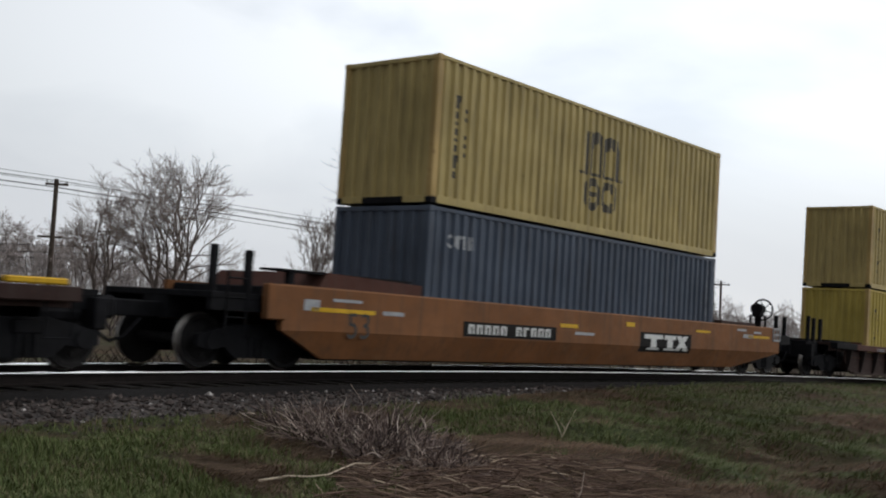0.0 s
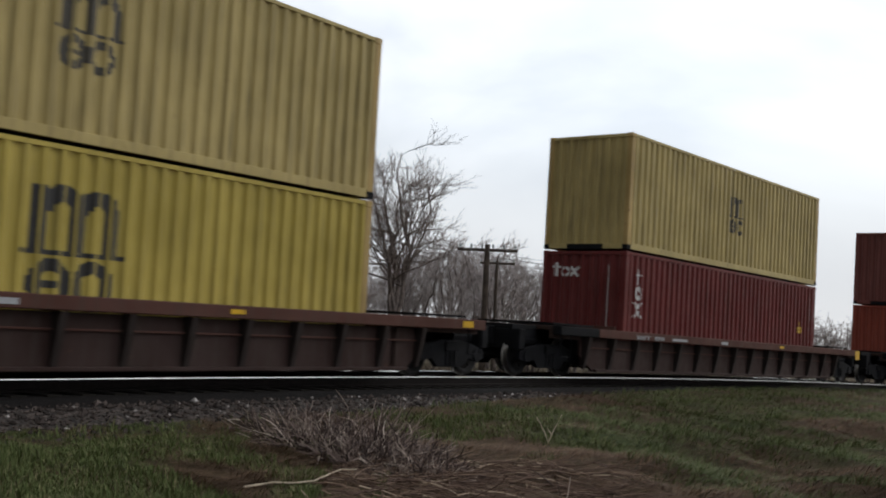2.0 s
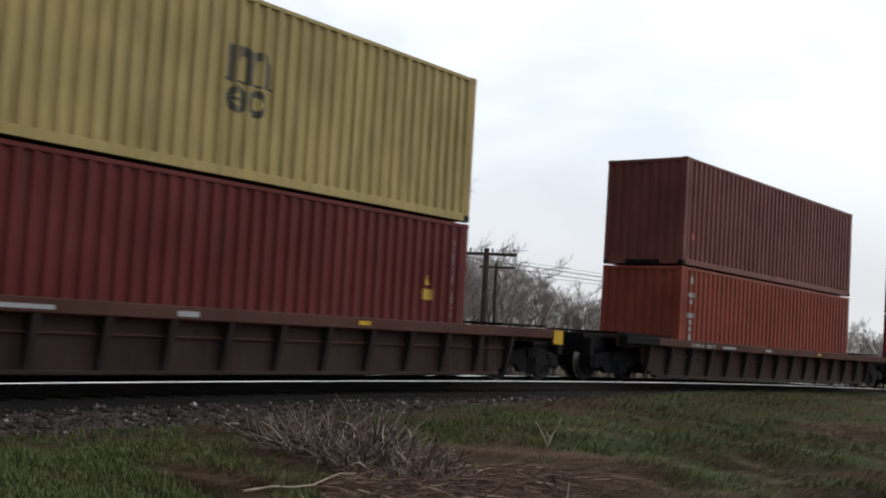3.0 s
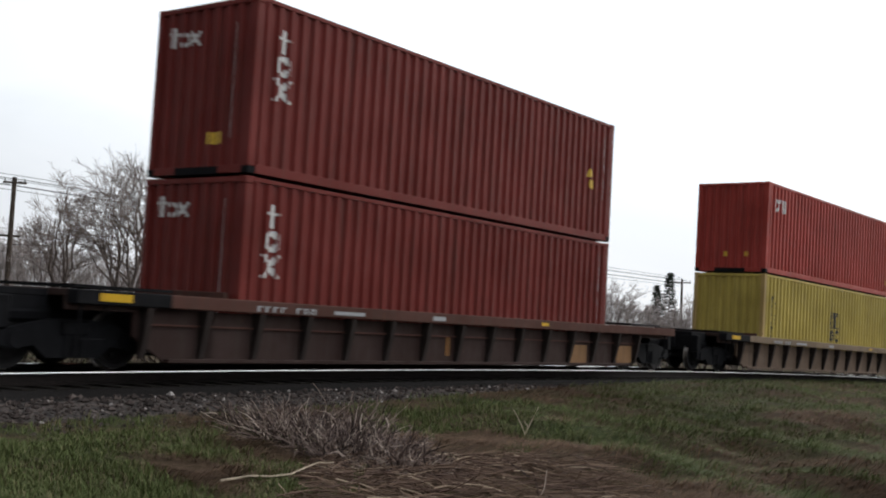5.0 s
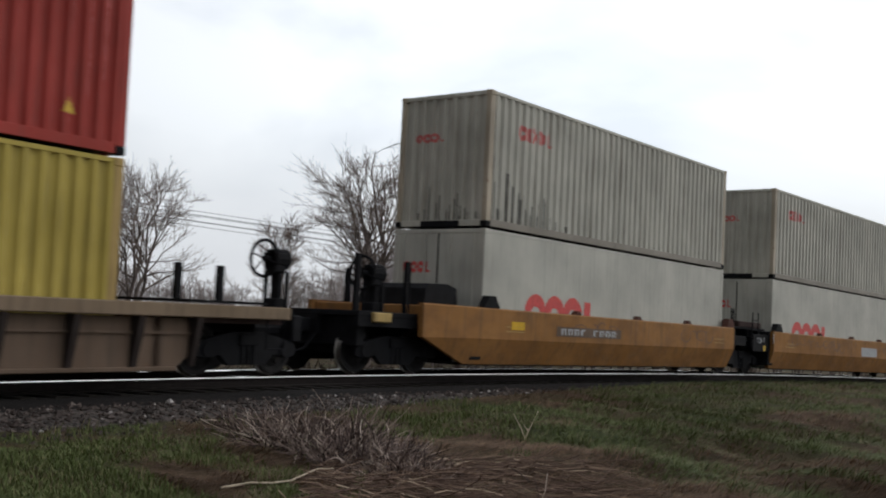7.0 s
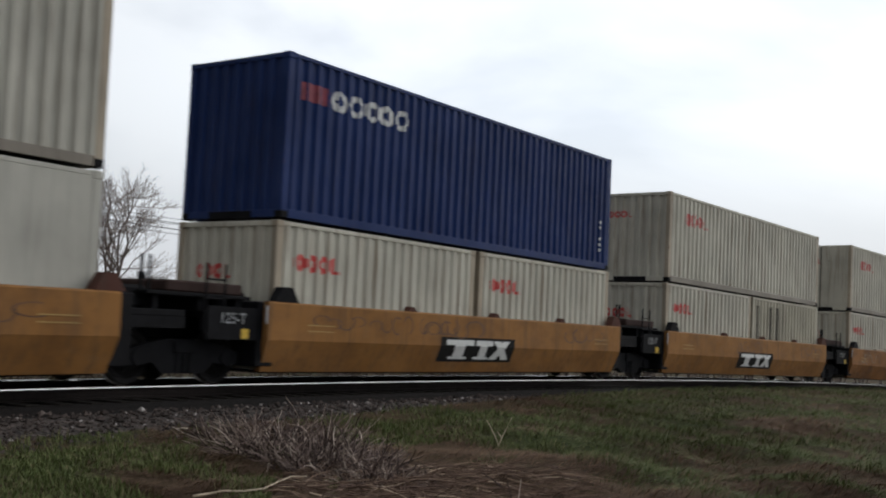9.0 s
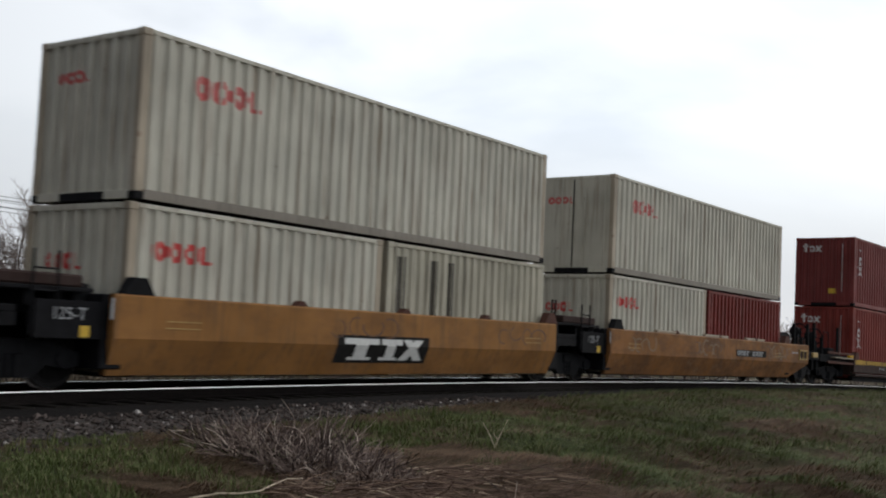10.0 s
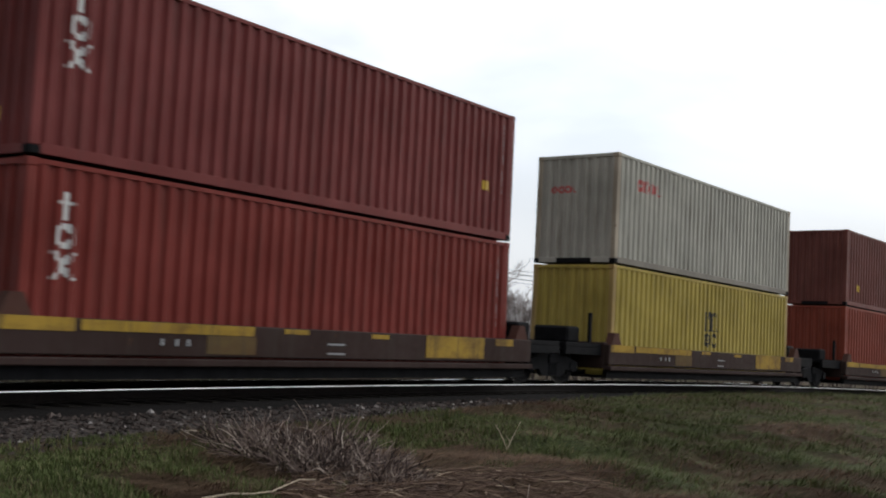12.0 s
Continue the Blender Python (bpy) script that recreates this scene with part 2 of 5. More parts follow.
def ground_material():
    m, nt, b = node_mat("rough_grassy_soil")
    patch = ramp_node(nt, noise_node(nt, 0.45, 6, (1.0, 1.6, 1.0)).outputs["Fac"],
                      [(0.38, (0.082, 0.052, 0.035)), (0.52, (0.066, 0.052, 0.030)), (0.66, (0.046, 0.058, 0.021))])
    fine = ramp_node(nt, noise_node(nt, 6, 8, rough=0.7).outputs["Fac"], [(0.3, (0.55, 0.55, 0.55)), (0.75, (1.35, 1.3, 1.2))])
    c = mix_node(nt, 1.0, patch.outputs[0], fine.outputs[0], "MULTIPLY")
    nt.links.new(c.outputs[0], b.inputs["Base Color"])
    b.inputs["Roughness"].default_value = 0.95
    b.inputs["Specular IOR Level"].default_value = 0.1
    bump_node(nt, b, noise_node(nt, 9, 8, rough=0.7).outputs["Fac"], 0.9, 0.06)
    return m


def ballast_material():
    m, nt, b = node_mat("crushed_stone_ballast")
    v = nt.nodes.new("ShaderNodeTexVoronoi")
    v.inputs["Scale"].default_value = 17
    co = nt.nodes.new("ShaderNodeTexCoord")
    nt.links.new(co.outputs["Object"], v.inputs["Vector"])
    bw = nt.nodes.new("ShaderNodeRGBToBW")
    nt.links.new(v.outputs["Color"], bw.inputs[0])
    r = ramp_node(nt, bw.outputs[0], [(0.2, (0.016, 0.012, 0.010)), (0.6, (0.042, 0.031, 0.026)), (0.9, (0.09, 0.07, 0.06))])
    nt.links.new(r.outputs[0], b.inputs["Base Color"])
    b.inputs["Roughness"].default_value = 0.95
    bump_node(nt, b, v.outputs["Distance"], 1.0, 0.04)
    return m


M["ground"] = ground_material()
M["ballast"] = ballast_material()
# near-black colour paints the shade under the train onto the ballast
M["shade_bed"] = plain("shade_black_ballast", (0.009, 0.0075, 0.007), 0.95, 0, 0.5, 22, 0.9)

# ---- mesh helpers ----
def finish(name, bm, mat, smooth=False):
    bmesh.ops.recalc_face_normals(bm, faces=bm.faces)
    me = bpy.data.meshes.new(name)
    bm.to_mesh(me)
    bm.free()
    me.materials.append(M[mat])
    if smooth:
        for p in me.polygons:
            p.use_smooth = True
    return me


def part(name, bm, mat, parent, label="", smooth=False):
    """One mesh object under a thing or a part."""
    ob = new(name, finish(name, bm, mat, smooth))
    ob.parent = parent
    if label:
        ob["label"] = label
    return ob


def again(src, parent, m):
    """The same mesh once more, under a parent."""
    ob = new(src.name.split(".")[0], src.data)
    ob.parent = parent
    ob.matrix_basis = m
    return ob


def solo(name, bm, mat, label, category, kind="", group="", smooth=False):
    return tagged(new(name, finish(name, bm, mat, smooth)), label, category, group, kind)


def box(bm, x0, x1, y0, y1, z0, z1, bev=0.0):
    vs = [bm.verts.new(p) for p in ((x0, y0, z0), (x1, y0, z0), (x1, y1, z0), (x0, y1, z0),
                                    (x0, y0, z1), (x1, y0, z1), (x1, y1, z1), (x0, y1, z1))]
    fs = [bm.faces.new([vs[i] for i in f]) for f in ((0, 3, 2, 1), (4, 5, 6, 7), (0, 1, 5, 4), (1, 2, 6, 5), (2, 3, 7, 6), (3, 0, 4, 7))]
    if bev:
        es = list({e for f in fs for e in f.edges})
        bmesh.ops.bevel(bm, geom=es, offset=bev, segments=1, affect="EDGES")
    return bm


def prism(bm, outline, axis, a0, a1):
    """Extrude a closed outline along x ('x': outline is y,z) or y ('y': outline is x,z)."""
    def at(p, a):
        return (a, p[0], p[1]) if axis == "x" else (p[0], a, p[1])
    lo = [bm.verts.new(at(p, a0)) for p in outline]
    hi = [bm.verts.new(at(p, a1)) for p in outline]
    n = len(outline)
    bm.faces.new(lo)
    bm.faces.new(hi[::-1])
    for i in range(n):
        bm.faces.new((lo[i], hi[i], hi[(i + 1) % n], lo[(i + 1) % n]))
    return bm


def tube(bm, pts, radii, seg=6):
    rings = []
    n = len(pts)
    for i, p in enumerate(pts):
        p = Vector(p)
        d = (Vector(pts[min(i + 1, n - 1)]) - Vector(pts[max(i - 1, 0)])).normalized()
        u = d.cross(Vector((0, 0, 1)) if abs(d.z) < 0.9 else Vector((1, 0, 0))).normalized()
        v = d.cross(u)
        r = radii[i] if isinstance(radii, (list, tuple)) else radii
        rings.append([bm.verts.new(p + (u * math.cos(a) + v * math.sin(a)) * r)
                      for a in (2 * math.pi * k / seg for k in range(seg))])
    for a, b in zip(rings, rings[1:]):
        for k in range(seg):
            bm.faces.new((a[k], a[(k + 1) % seg], b[(k + 1) % seg], b[k]))
    if seg > 3:
        bm.faces.new(rings[0][::-1])
        bm.faces.new(rings[-1])
    return bm


def B():
    return bmesh.new()

# ---- the track's line: a gentle curve over a low crest ----
PSI, DIST, CURVE, CANT = radians(55.328), 13.818, -0.002775, 0.66
RAD = 1 / abs(CURVE)
FOOT = (-math.sin(PSI) * DIST, math.cos(PSI) * DIST)
CENTRE = (FOOT[0] + math.sin(PSI) * RAD, FOOT[1] - math.cos(PSI) * RAD)


def on_track(s, off=0.0):
    """Plan position at s along the track and off to its far side, and the heading there."""
    a = PSI + CURVE * s
    r = RAD + off
    return CENTRE[0] - math.sin(a) * r, CENTRE[1] + math.cos(a) * r, a


SLOPE_S, SLOPE = [-30.0, 0.0, 75.0, 140.0], [0.0, 0.01341, -0.03626, 0.0]


def slope(s):
    return float(np.interp(s, SLOPE_S, SLOPE))


PROFILE_S = np.arange(-60.0, 320.0, 0.5)
PROFILE_Z = np.cumsum([slope(q - 0.25) * 0.5 for q in PROFILE_S])
PROFILE_Z = PROFILE_Z - np.interp(0.0, PROFILE_S, PROFILE_Z)


def rise(s):
    return float(np.interp(s, PROFILE_S, PROFILE_Z))


def to_track(x, y):
    dx, dy = x - CENTRE[0], y - CENTRE[1]
    a = math.atan2(-dx, dy)
    return (a - PSI) / CURVE, math.hypot(dx, dy) - RAD


OFFS = [-60, -14, -9, -6, -3.6, -3.0, 3.2, 6, 30]
LEVS = [-0.86, -0.82, -0.72, -0.58, -0.49, -0.40, -0.55, -0.85, -0.95]


def ground_z(x, y):
    s, off = to_track(x, y)
    z = float(np.interp(off, OFFS, LEVS)) + rise(s)
    if off < -1.8:
        # the grassed bank comes up to the sleepers further along
        u = max(0.0, min(1.0, (s - 11.0) / 18.0))
        z += 0.24 * u * u * (3 - 2 * u) * min(1.0, (-1.8 - off) / 0.6) * max(0.0, min(1.0, (off + 14) / 9))
    if off < -3.2:
        w = min(1.0, (-3.2 - off) / 1.5)
        tussock = max(0.0, min(1.0, (x - 0.8) / 1.5)) * max(0.0, min(1.0, (s + 2) / 8))
        z += w * (0.17 * tussock * (noise.noise((x * 0.95 + 0.5 * y, y * 0.5, 2)) + 0.5 * noise.noise((x * 1.7 + y, y * 0.9, 6))) + 0.10 * noise.noise((x * 0.33, y * 0.28, 0)) + 0.05 * noise.noise((x * 0.8, y * 0.7, 5)) + 0.03 * noise.noise((x * 1.9, y * 1.9, 3)))
    return z


def make_ground():
    angs = [radians(a) for a in list(np.arange(-30, 34, 0.5)) + list(np.arange(34, 330, 6))]
    radii = [0.6 * 1.035 ** i for i in range(145)]
    while radii[-1] < 4200:
        radii.append(radii[-1] * 1.16)
    verts, faces = [(0, 0, ground_z(0, 0))], []
    for r in radii:
        for a in angs:
            x, y = math.sin(a) * r, math.cos(a) * r
            verts.append((x, y, ground_z(x, y)))
    n = len(angs)
    for k in range(n):
        faces.append((0, 1 + k, 1 + (k + 1) % n))
    for i in range(len(radii) - 1):
        for k in range(n):
            a, b = 1 + i * n + k, 1 + i * n + (k + 1) % n
            faces.append((a, a + n, b + n, b))
    me = bpy.data.meshes.new("ground")
    me.from_pydata(verts, [], faces)
    me.materials.append(M["ground"])
    for p in me.polygons:
        p.use_smooth = True
    tagged(new("ground", me), "rough trackside ground of patchy grass and brown soil", "ground", kind="structure")


def sweep(name, outline, mat, s0, s1, ds, closed=True):
    verts, faces = [], []
    m, n = len(outline), int((s1 - s0) / ds) + 1
    for i in range(n):
        s = s0 + i * ds
        for off, z in outline:
            x, y, a = on_track(s, off)
            verts.append((x, y, z + rise(s)))
    for i in range(n - 1):
        for k in range(m if closed else m - 1):
            a, b = i * m + k, i * m + (k + 1) % m
            faces.append((a, b, b + m, a + m))
    me = bpy.data.meshes.new(name)
    me.from_pydata(verts, [], faces)
    me.materials.append(M[mat])
    return new(name, me)


def make_track():
    bed = tagged(sweep("track_bed", [(-3.9, -0.66), (-3.1, -0.43), (-2.35, -0.30), (-1.75, -0.235), (1.75, -0.235), (3.3, -0.5), (4.0, -0.75)],
                       "ballast", -45, 290, 0.75, False), "grey-brown crushed stone ballast bed of the railway", "track bed", kind="structure")
    # strip of ballast whose dark colour stands in for shade under the cars
    crib = sweep("shaded_ballast", [(-2.2, -0.285), (-1.72, -0.226), (-1.25, -0.205), (-0.95, -0.215), (0.95, -0.215), (1.3, -0.20), (1.7, -0.225)], "shade_bed", -45, 290, 0.75, False)
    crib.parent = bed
    crib["label"] = "ballast between the sleepers, with the train's shade painted in near black"
    for side, lift in ((-1, 0.0), (1, 0.025)):
        c = 0.755 * side
        foot = sweep("rail", [(c - 0.07, lift - 0.185), (c - 0.07, lift - 0.165), (c - 0.012, lift - 0.145), (c - 0.012, lift - 0.055),
                              (c - 0.040, lift - 0.046), (c - 0.040, lift - 0.0205), (c + 0.040, lift - 0.0205), (c + 0.040, lift - 0.046),
                              (c + 0.012, lift - 0.05), (c + 0.012, lift - 0.145), (c + 0.07, lift - 0.165), (c + 0.07, lift - 0.185)],
                     "rail", -45, 290, 0.75)
        foot.parent = bed
        foot["label"] = "rusty brown steel rail"
        head = sweep("rail_head", [(c - 0.0413, lift - 0.022), (c - 0.0400, lift - 0.011), (c - 0.033, lift - 0.005), (c - 0.018, lift - 0.002), (c, lift),
                                   (c + 0.018, lift - 0.002), (c + 0.033, lift - 0.005), (c + 0.0400, lift - 0.011), (c + 0.0413, lift - 0.022)],
                     "railhead", -45, 290, 0.75)
        head.parent = foot
        head["label"] = "polished shiny running surface of the rail"
    bm = B()
    box(bm, -0.115, 0.115, -1.3, 1.3, -0.34, -0.186, 0.012)
    first = None
    for i in range(150):
        s = -6 + i * 0.53
        x, y, a = on_track(s)
        mat = pose(x, y, rise(s), 0, 0, math.degrees(a))
        if first is None:
            first = part("sleeper", bm, "tie", bed, "dark creosoted wooden sleeper")
            first.matrix_basis = mat
        else:
            again(first, bed, mat)
    return bed

# ---- containers ----
PITCH, DEEP = 0.279, 0.052


def corr(x):
    """Depth of the trapezoid corrugation at x."""
    u = (x / PITCH) % 1.0
    if u < 0.30:
        return 0.0
    if u < 0.47:
        return DEEP * (u - 0.30) / 0.17
    if u < 0.83:
        return DEEP
    return DEEP * (1 - (u - 0.83) / 0.17)


def breaks(a, b):
    xs = {a, b}
    k = math.floor(a / PITCH)
    while k * PITCH < b:
        for u in (0.0, 0.30, 0.47, 0.83):
            x = (k + u) * PITCH
            if a < x < b:
                xs.add(x)
        k += 1
    return sorted(xs)


def wave_sheet(bm, a, b, z0, z1, face, flat=False, out=0.0):
    """A corrugated wall from a to b; face(x, depth, z) gives the place."""
    xs = [a, b] if flat else breaks(a, b)
    prev = None
    for x in xs:
        d = 0.0 if flat else corr(x)
        col = [bm.verts.new(face(x, d - out, z)) for z in (z0, z1)]
        if prev:
            bm.faces.new((prev[0], col[0], col[1], prev[1]))
        prev = col


def decal(bm, shape, x0, x1, z0, z1, face, flat=False, step=0.05, rows=28, cut=None):
    """Paint laid on the corrugation: columns of the area where shape(u, v) holds, u and v from 0 to 1."""
    n = max(3, int((x1 - x0) / step))
    for i in range(n):
        xa, xb = x0 + (x1 - x0) * i / n, x0 + (x1 - x0) * (i + 1) / n
        u, run = (i + 0.5) / n, None
        for j in range(rows + 1):
            on = j < rows and shape(u, (j + 0.5) / rows)
            crossing = cut is not None and run is not None and abs(z0 + (z1 - z0) * j / rows - cut) < (z1 - z0) / rows * 0.51
            if on and run is None:
                run = j
            if (not on or crossing) and run is not None:
                za, zb = z0 + (z1 - z0) * run / rows, z0 + (z1 - z0) * j / rows
                da, db = (0, 0) if flat else (corr(xa), corr(xb))
                vs = [bm.verts.new(face(x, d - 0.004, z)) for x, d, z in ((xa, da, za), (xb, db, za), (xb, db, zb), (xa, da, zb))]
                bm.faces.new(vs)
                run = j if on else None


def ring(cu, cv, ru, rv, th):
    return lambda u, v: th < math.hypot((u - cu) / ru, (v - cv) / rv) < 1


def either(*fs):
    return lambda u, v: any(f(u, v) for f in fs)


def bar(u0, u1, v0, v1):
    return lambda u, v: u0 <= u <= u1 and v0 <= v <= v1


ARCHES = either(bar(0.10, 0.25, 0.0, 0.97), bar(0.45, 0.60, 0.0, 0.66), bar(0.80, 0.94, 0.0, 0.66), bar(0.0, 1.0, 0.0, 0.07),
                lambda u, v: v > 0.6 and ring(0.38, 0.62, 0.22, 0.38, 0.35)(u, v), lambda u, v: v > 0.6 and ring(0.72, 0.62, 0.22, 0.36, 0.36)(u, v))
ROUNDS = either(ring(0.26, 0.5, 0.25, 0.5, 0.5), ring(0.74, 0.5, 0.25, 0.5, 0.5), bar(0.06, 0.46, 0.42, 0.58))
FOUR = either(ring(0.13, 0.5, 0.13, 0.5, 0.36), ring(0.40, 0.5, 0.13, 0.5, 0.36), ring(0.66, 0.5, 0.13, 0.5, 0.36), bar(0.84, 0.91, 0.02, 0.98), bar(0.84, 1.0, 0.02, 0.2))
HUMPS = either(ring(0.15, 0.1, 0.16, 0.9, 0.42), ring(0.43, 0.1, 0.16, 0.9, 0.42), ring(0.71, 0.1, 0.16, 0.9, 0.42), bar(0.90, 1.0, 0.0, 0.85))
FIVE = either(*[ring(0.1 + 0.2 * i, 0.45, 0.095, 0.42, 0.5) for i in range(5)], bar(0.34, 0.37, 0.05, 0.5))
STACK = either(bar(0.36, 0.6, 0.68, 1.0), bar(0.15, 0.9, 0.86, 0.91), ring(0.5, 0.5, 0.42, 0.145, 0.5),
               lambda u, v: v < 0.31 and abs(abs(u - 0.5) - abs(v - 0.155) * 2.4) < 0.14)
TRIO = either(bar(0.1, 0.2, 0.0, 1.0), bar(0.0, 0.3, 0.62, 0.76), ring(0.5, 0.35, 0.15, 0.36, 0.5),
              lambda u, v: v < 0.7 and abs(abs(u - 0.84) - abs(v - 0.35) * 0.36) < 0.05)
BLOCKS = either(ring(0.17, 0.5, 0.16, 0.5, 0.55), bar(0.4, 0.48, 0.0, 0.8), bar(0.58, 0.66, 0.0, 0.8), bar(0.4, 0.66, 0.75, 1.0), bar(0.80, 0.92, 0.0, 1.0))


def column(n):
    """A column of small unreadable marks."""
    rnd = random.Random(n)
    cut = [rnd.random() for _ in range(n)]
    return lambda u, v: 0.15 < (v * n) % 1 < 0.85 and cut[min(n - 1, int(v * n))] > 0.12 and abs(u - 0.5) < 0.3 + 0.2 * cut[min(n - 1, int(v * n))]


def solid(u, v):
    return True


def container(label, mat, length=12.192, high=2.85, end="wall", smooth=False, marks=(), end_marks=(), post=None, group=""):
    """An ISO box. Its origin is the middle of its floor; +x is its rear, -y the side towards the field path."""
    root = tagged(new("shipping_container"), label, "container", group or "containers on the train")
    L, Wh = length / 2, 1.219
    post = post or {"msc_tan": "post_brown", "msc_yellow": "post_brown", "white": "post_grey", "grey": "post_grey"}.get(mat, mat)
    bm = B()
    for x in (-L, L - 0.17):
        for y in (-Wh, Wh - 0.13):
            box(bm, x, x + 0.17, y, y + 0.13, 0.12, high - 0.12, 0.012)
            p = part("corner_post", bm, post, root)
            bm = B()
    for x in (-L - 0.004, L - 0.174):
        for y in (-Wh - 0.004, Wh - 0.158):
            for z in (0.0, high - 0.12):
                box(bm, x, x + 0.178, y, y + 0.162, z, z + 0.12, 0.012)
                part("corner_casting", bm, "black" if z == 0.0 else post, root)
                bm = B()
    for y in (-Wh + 0.003, Wh - 0.063):
        part("top_rail", box(B(), -L + 0.178, L - 0.178, y, y + 0.06, high - 0.08, high - 0.01, 0.006), mat, root)
        part("bottom_rail", box(B(), -L + 0.178, L - 0.178, y, y + 0.06, 0.012, 0.165, 0.006), "rail_grey" if mat in ("white", "grey") else mat, root)
    for x in (-L + 0.003, L - 0.063):
        part("end_header", box(B(), x, x + 0.06, -Wh + 0.13, Wh - 0.13, high - 0.10, high - 0.01, 0.006), mat, root)
        part("end_sill", box(B(), x, x + 0.06, -Wh + 0.13, Wh - 0.13, 0.012, 0.14, 0.006), mat, root)

    def near(x, d, z):
        return (x, -Wh + 0.008 + d, z)

    def far(x, d, z):
        return (x, Wh - 0.008 - d, z)

    def front(y, d, z):
        return (-L + 0.012 + d, y, z)

    def back(y, d, z):
        return (L - 0.012 - d, y, z)

    for face in (near, far):
        bm = B()
        wave_sheet(bm, -L + 0.17, L - 0.17, 0.16, high - 0.075, face, smooth)
        part("side_wall", bm, mat, root)
    for face in (front, back):
        bm = B()
        wave_sheet(bm, -Wh + 0.13, Wh - 0.13, 0.135, high - 0.095, face, end == "door" or smooth)
        part("end_wall", bm, mat, root)
    if end == "door":
        for y in (-0.95, -0.35, 0.35, 0.95):
            part("locking_rod", tube(B(), [(-L - 0.01, y, 0.14), (-L - 0.01, y, high - 0.1)], 0.018), mat, root)
        part("door_gap", box(B(), -L + 0.004, -L + 0.010, -0.018, 0.018, 0.14, high - 0.1), "black", root)
    part("roof", box(B(), -L + 0.06, L - 0.06, -Wh + 0.05, Wh - 0.05, high - 0.035, high - 0.015), mat, root)
    part("floor", box(B(), -L + 0.06, L - 0.06, -Wh + 0.07, Wh - 0.07, 0.05, 0.11), "black", root)
    if length > 10:
        # solid black block stands in for the shade inside the gooseneck tunnel
        part("tunnel_shade_block", box(B(), -L - 0.002, -L + 0.5, -0.52, 0.52, 0.004, 0.13), "black", root, "black block painting in the shaded recess under the end")
    for name, mark, shape, x0, x1, z0, z1 in marks:
        bm = B()
        decal(bm, shape, x0, x1, z0, z1, near, smooth, min(0.05, (x1 - x0) / 8))
        ob = part(name, bm, mark, root)
        if name in ("printed_code", "soot_stain"):
            ob["kind"] = "stuff"
    for name, mark, shape, y0, y1, z0, z1 in end_marks:
        bm = B()
        # seen from the front, +y lies to the left
        decal(bm, lambda u, v: shape(1 - u, v), y0, y1, z0, z1, front, end == "door" or smooth, 0.04)
        ob = part(name, bm, mark, root)
        if name == "soot_stain":
            ob["kind"] = "stuff"
    return root


def side_logo(m="mark_black", lift=0.0, k=1.0):
    return [("printed_emblem", m, ARCHES, -0.75 * k, 0.75 * k, 1.18 + lift, 1.18 + lift + 0.85 * k),
            ("printed_emblem", m, ROUNDS, -0.62 * k, 0.62 * k, 1.14 + lift - 0.62 * k, 1.14 + lift)]


def column_text(m, z0=0.55, z1=2.35):
    return [("printed_code", m, column(11), -5.5, -5.32, z0, z1), ("printed_code", m, column(7), -5.15, -5.05, z0 + 0.4, z1 - 0.2)]


def rear_codes(m="mark_grey"):
    return [("printed_code", m, column(13), 5.38, 5.45, 0.75, 2.35), ("printed_code", m, column(12), 5.64, 5.69, 1.0, 2.5)]


STACKED = [("printed_emblem", "mark_white", STACK, -5.62, -5.22, 1.25, 2.45)]
TRIO_END = [("printed_emblem", "mark_white", TRIO, 0.15, 0.95, 2.2, 2.55), ("printed_line", "mark_white", solid, -0.72, -0.69, 0.6, 2.5)]
RED4_END = [("printed_emblem", "mark_red", FOUR, -0.1, 0.75, 1.55, 1.82)]
PINK4 = [("printed_emblem", "mark_pink", FOUR, -5.0, -3.6, 2.0, 2.34)]
PINK4_LOW = [("printed_emblem", "mark_pink", FOUR, -5.05, -3.55, 1.70, 2.08)]
PINK4_END = [("printed_emblem", "mark_pink", FOUR, 0.0, 0.8, 1.85, 2.05)]
STICKER = [("sticker", "mark_yellow", solid, 4.95, 5.2, 0.28, 0.48)]
HAZARD = [("sticker", "mark_yellow", solid, 4.72, 5.05, 1.30, 1.50), ("sticker", "mark_yellow", lambda u, v: abs(u - 0.5) < 0.5 * (1 - v), 4.78, 4.98, 1.58, 1.8)]

# ---- bogies and couplers ----
KEYED_WHEELS = []
WHEEL_R = 0.42


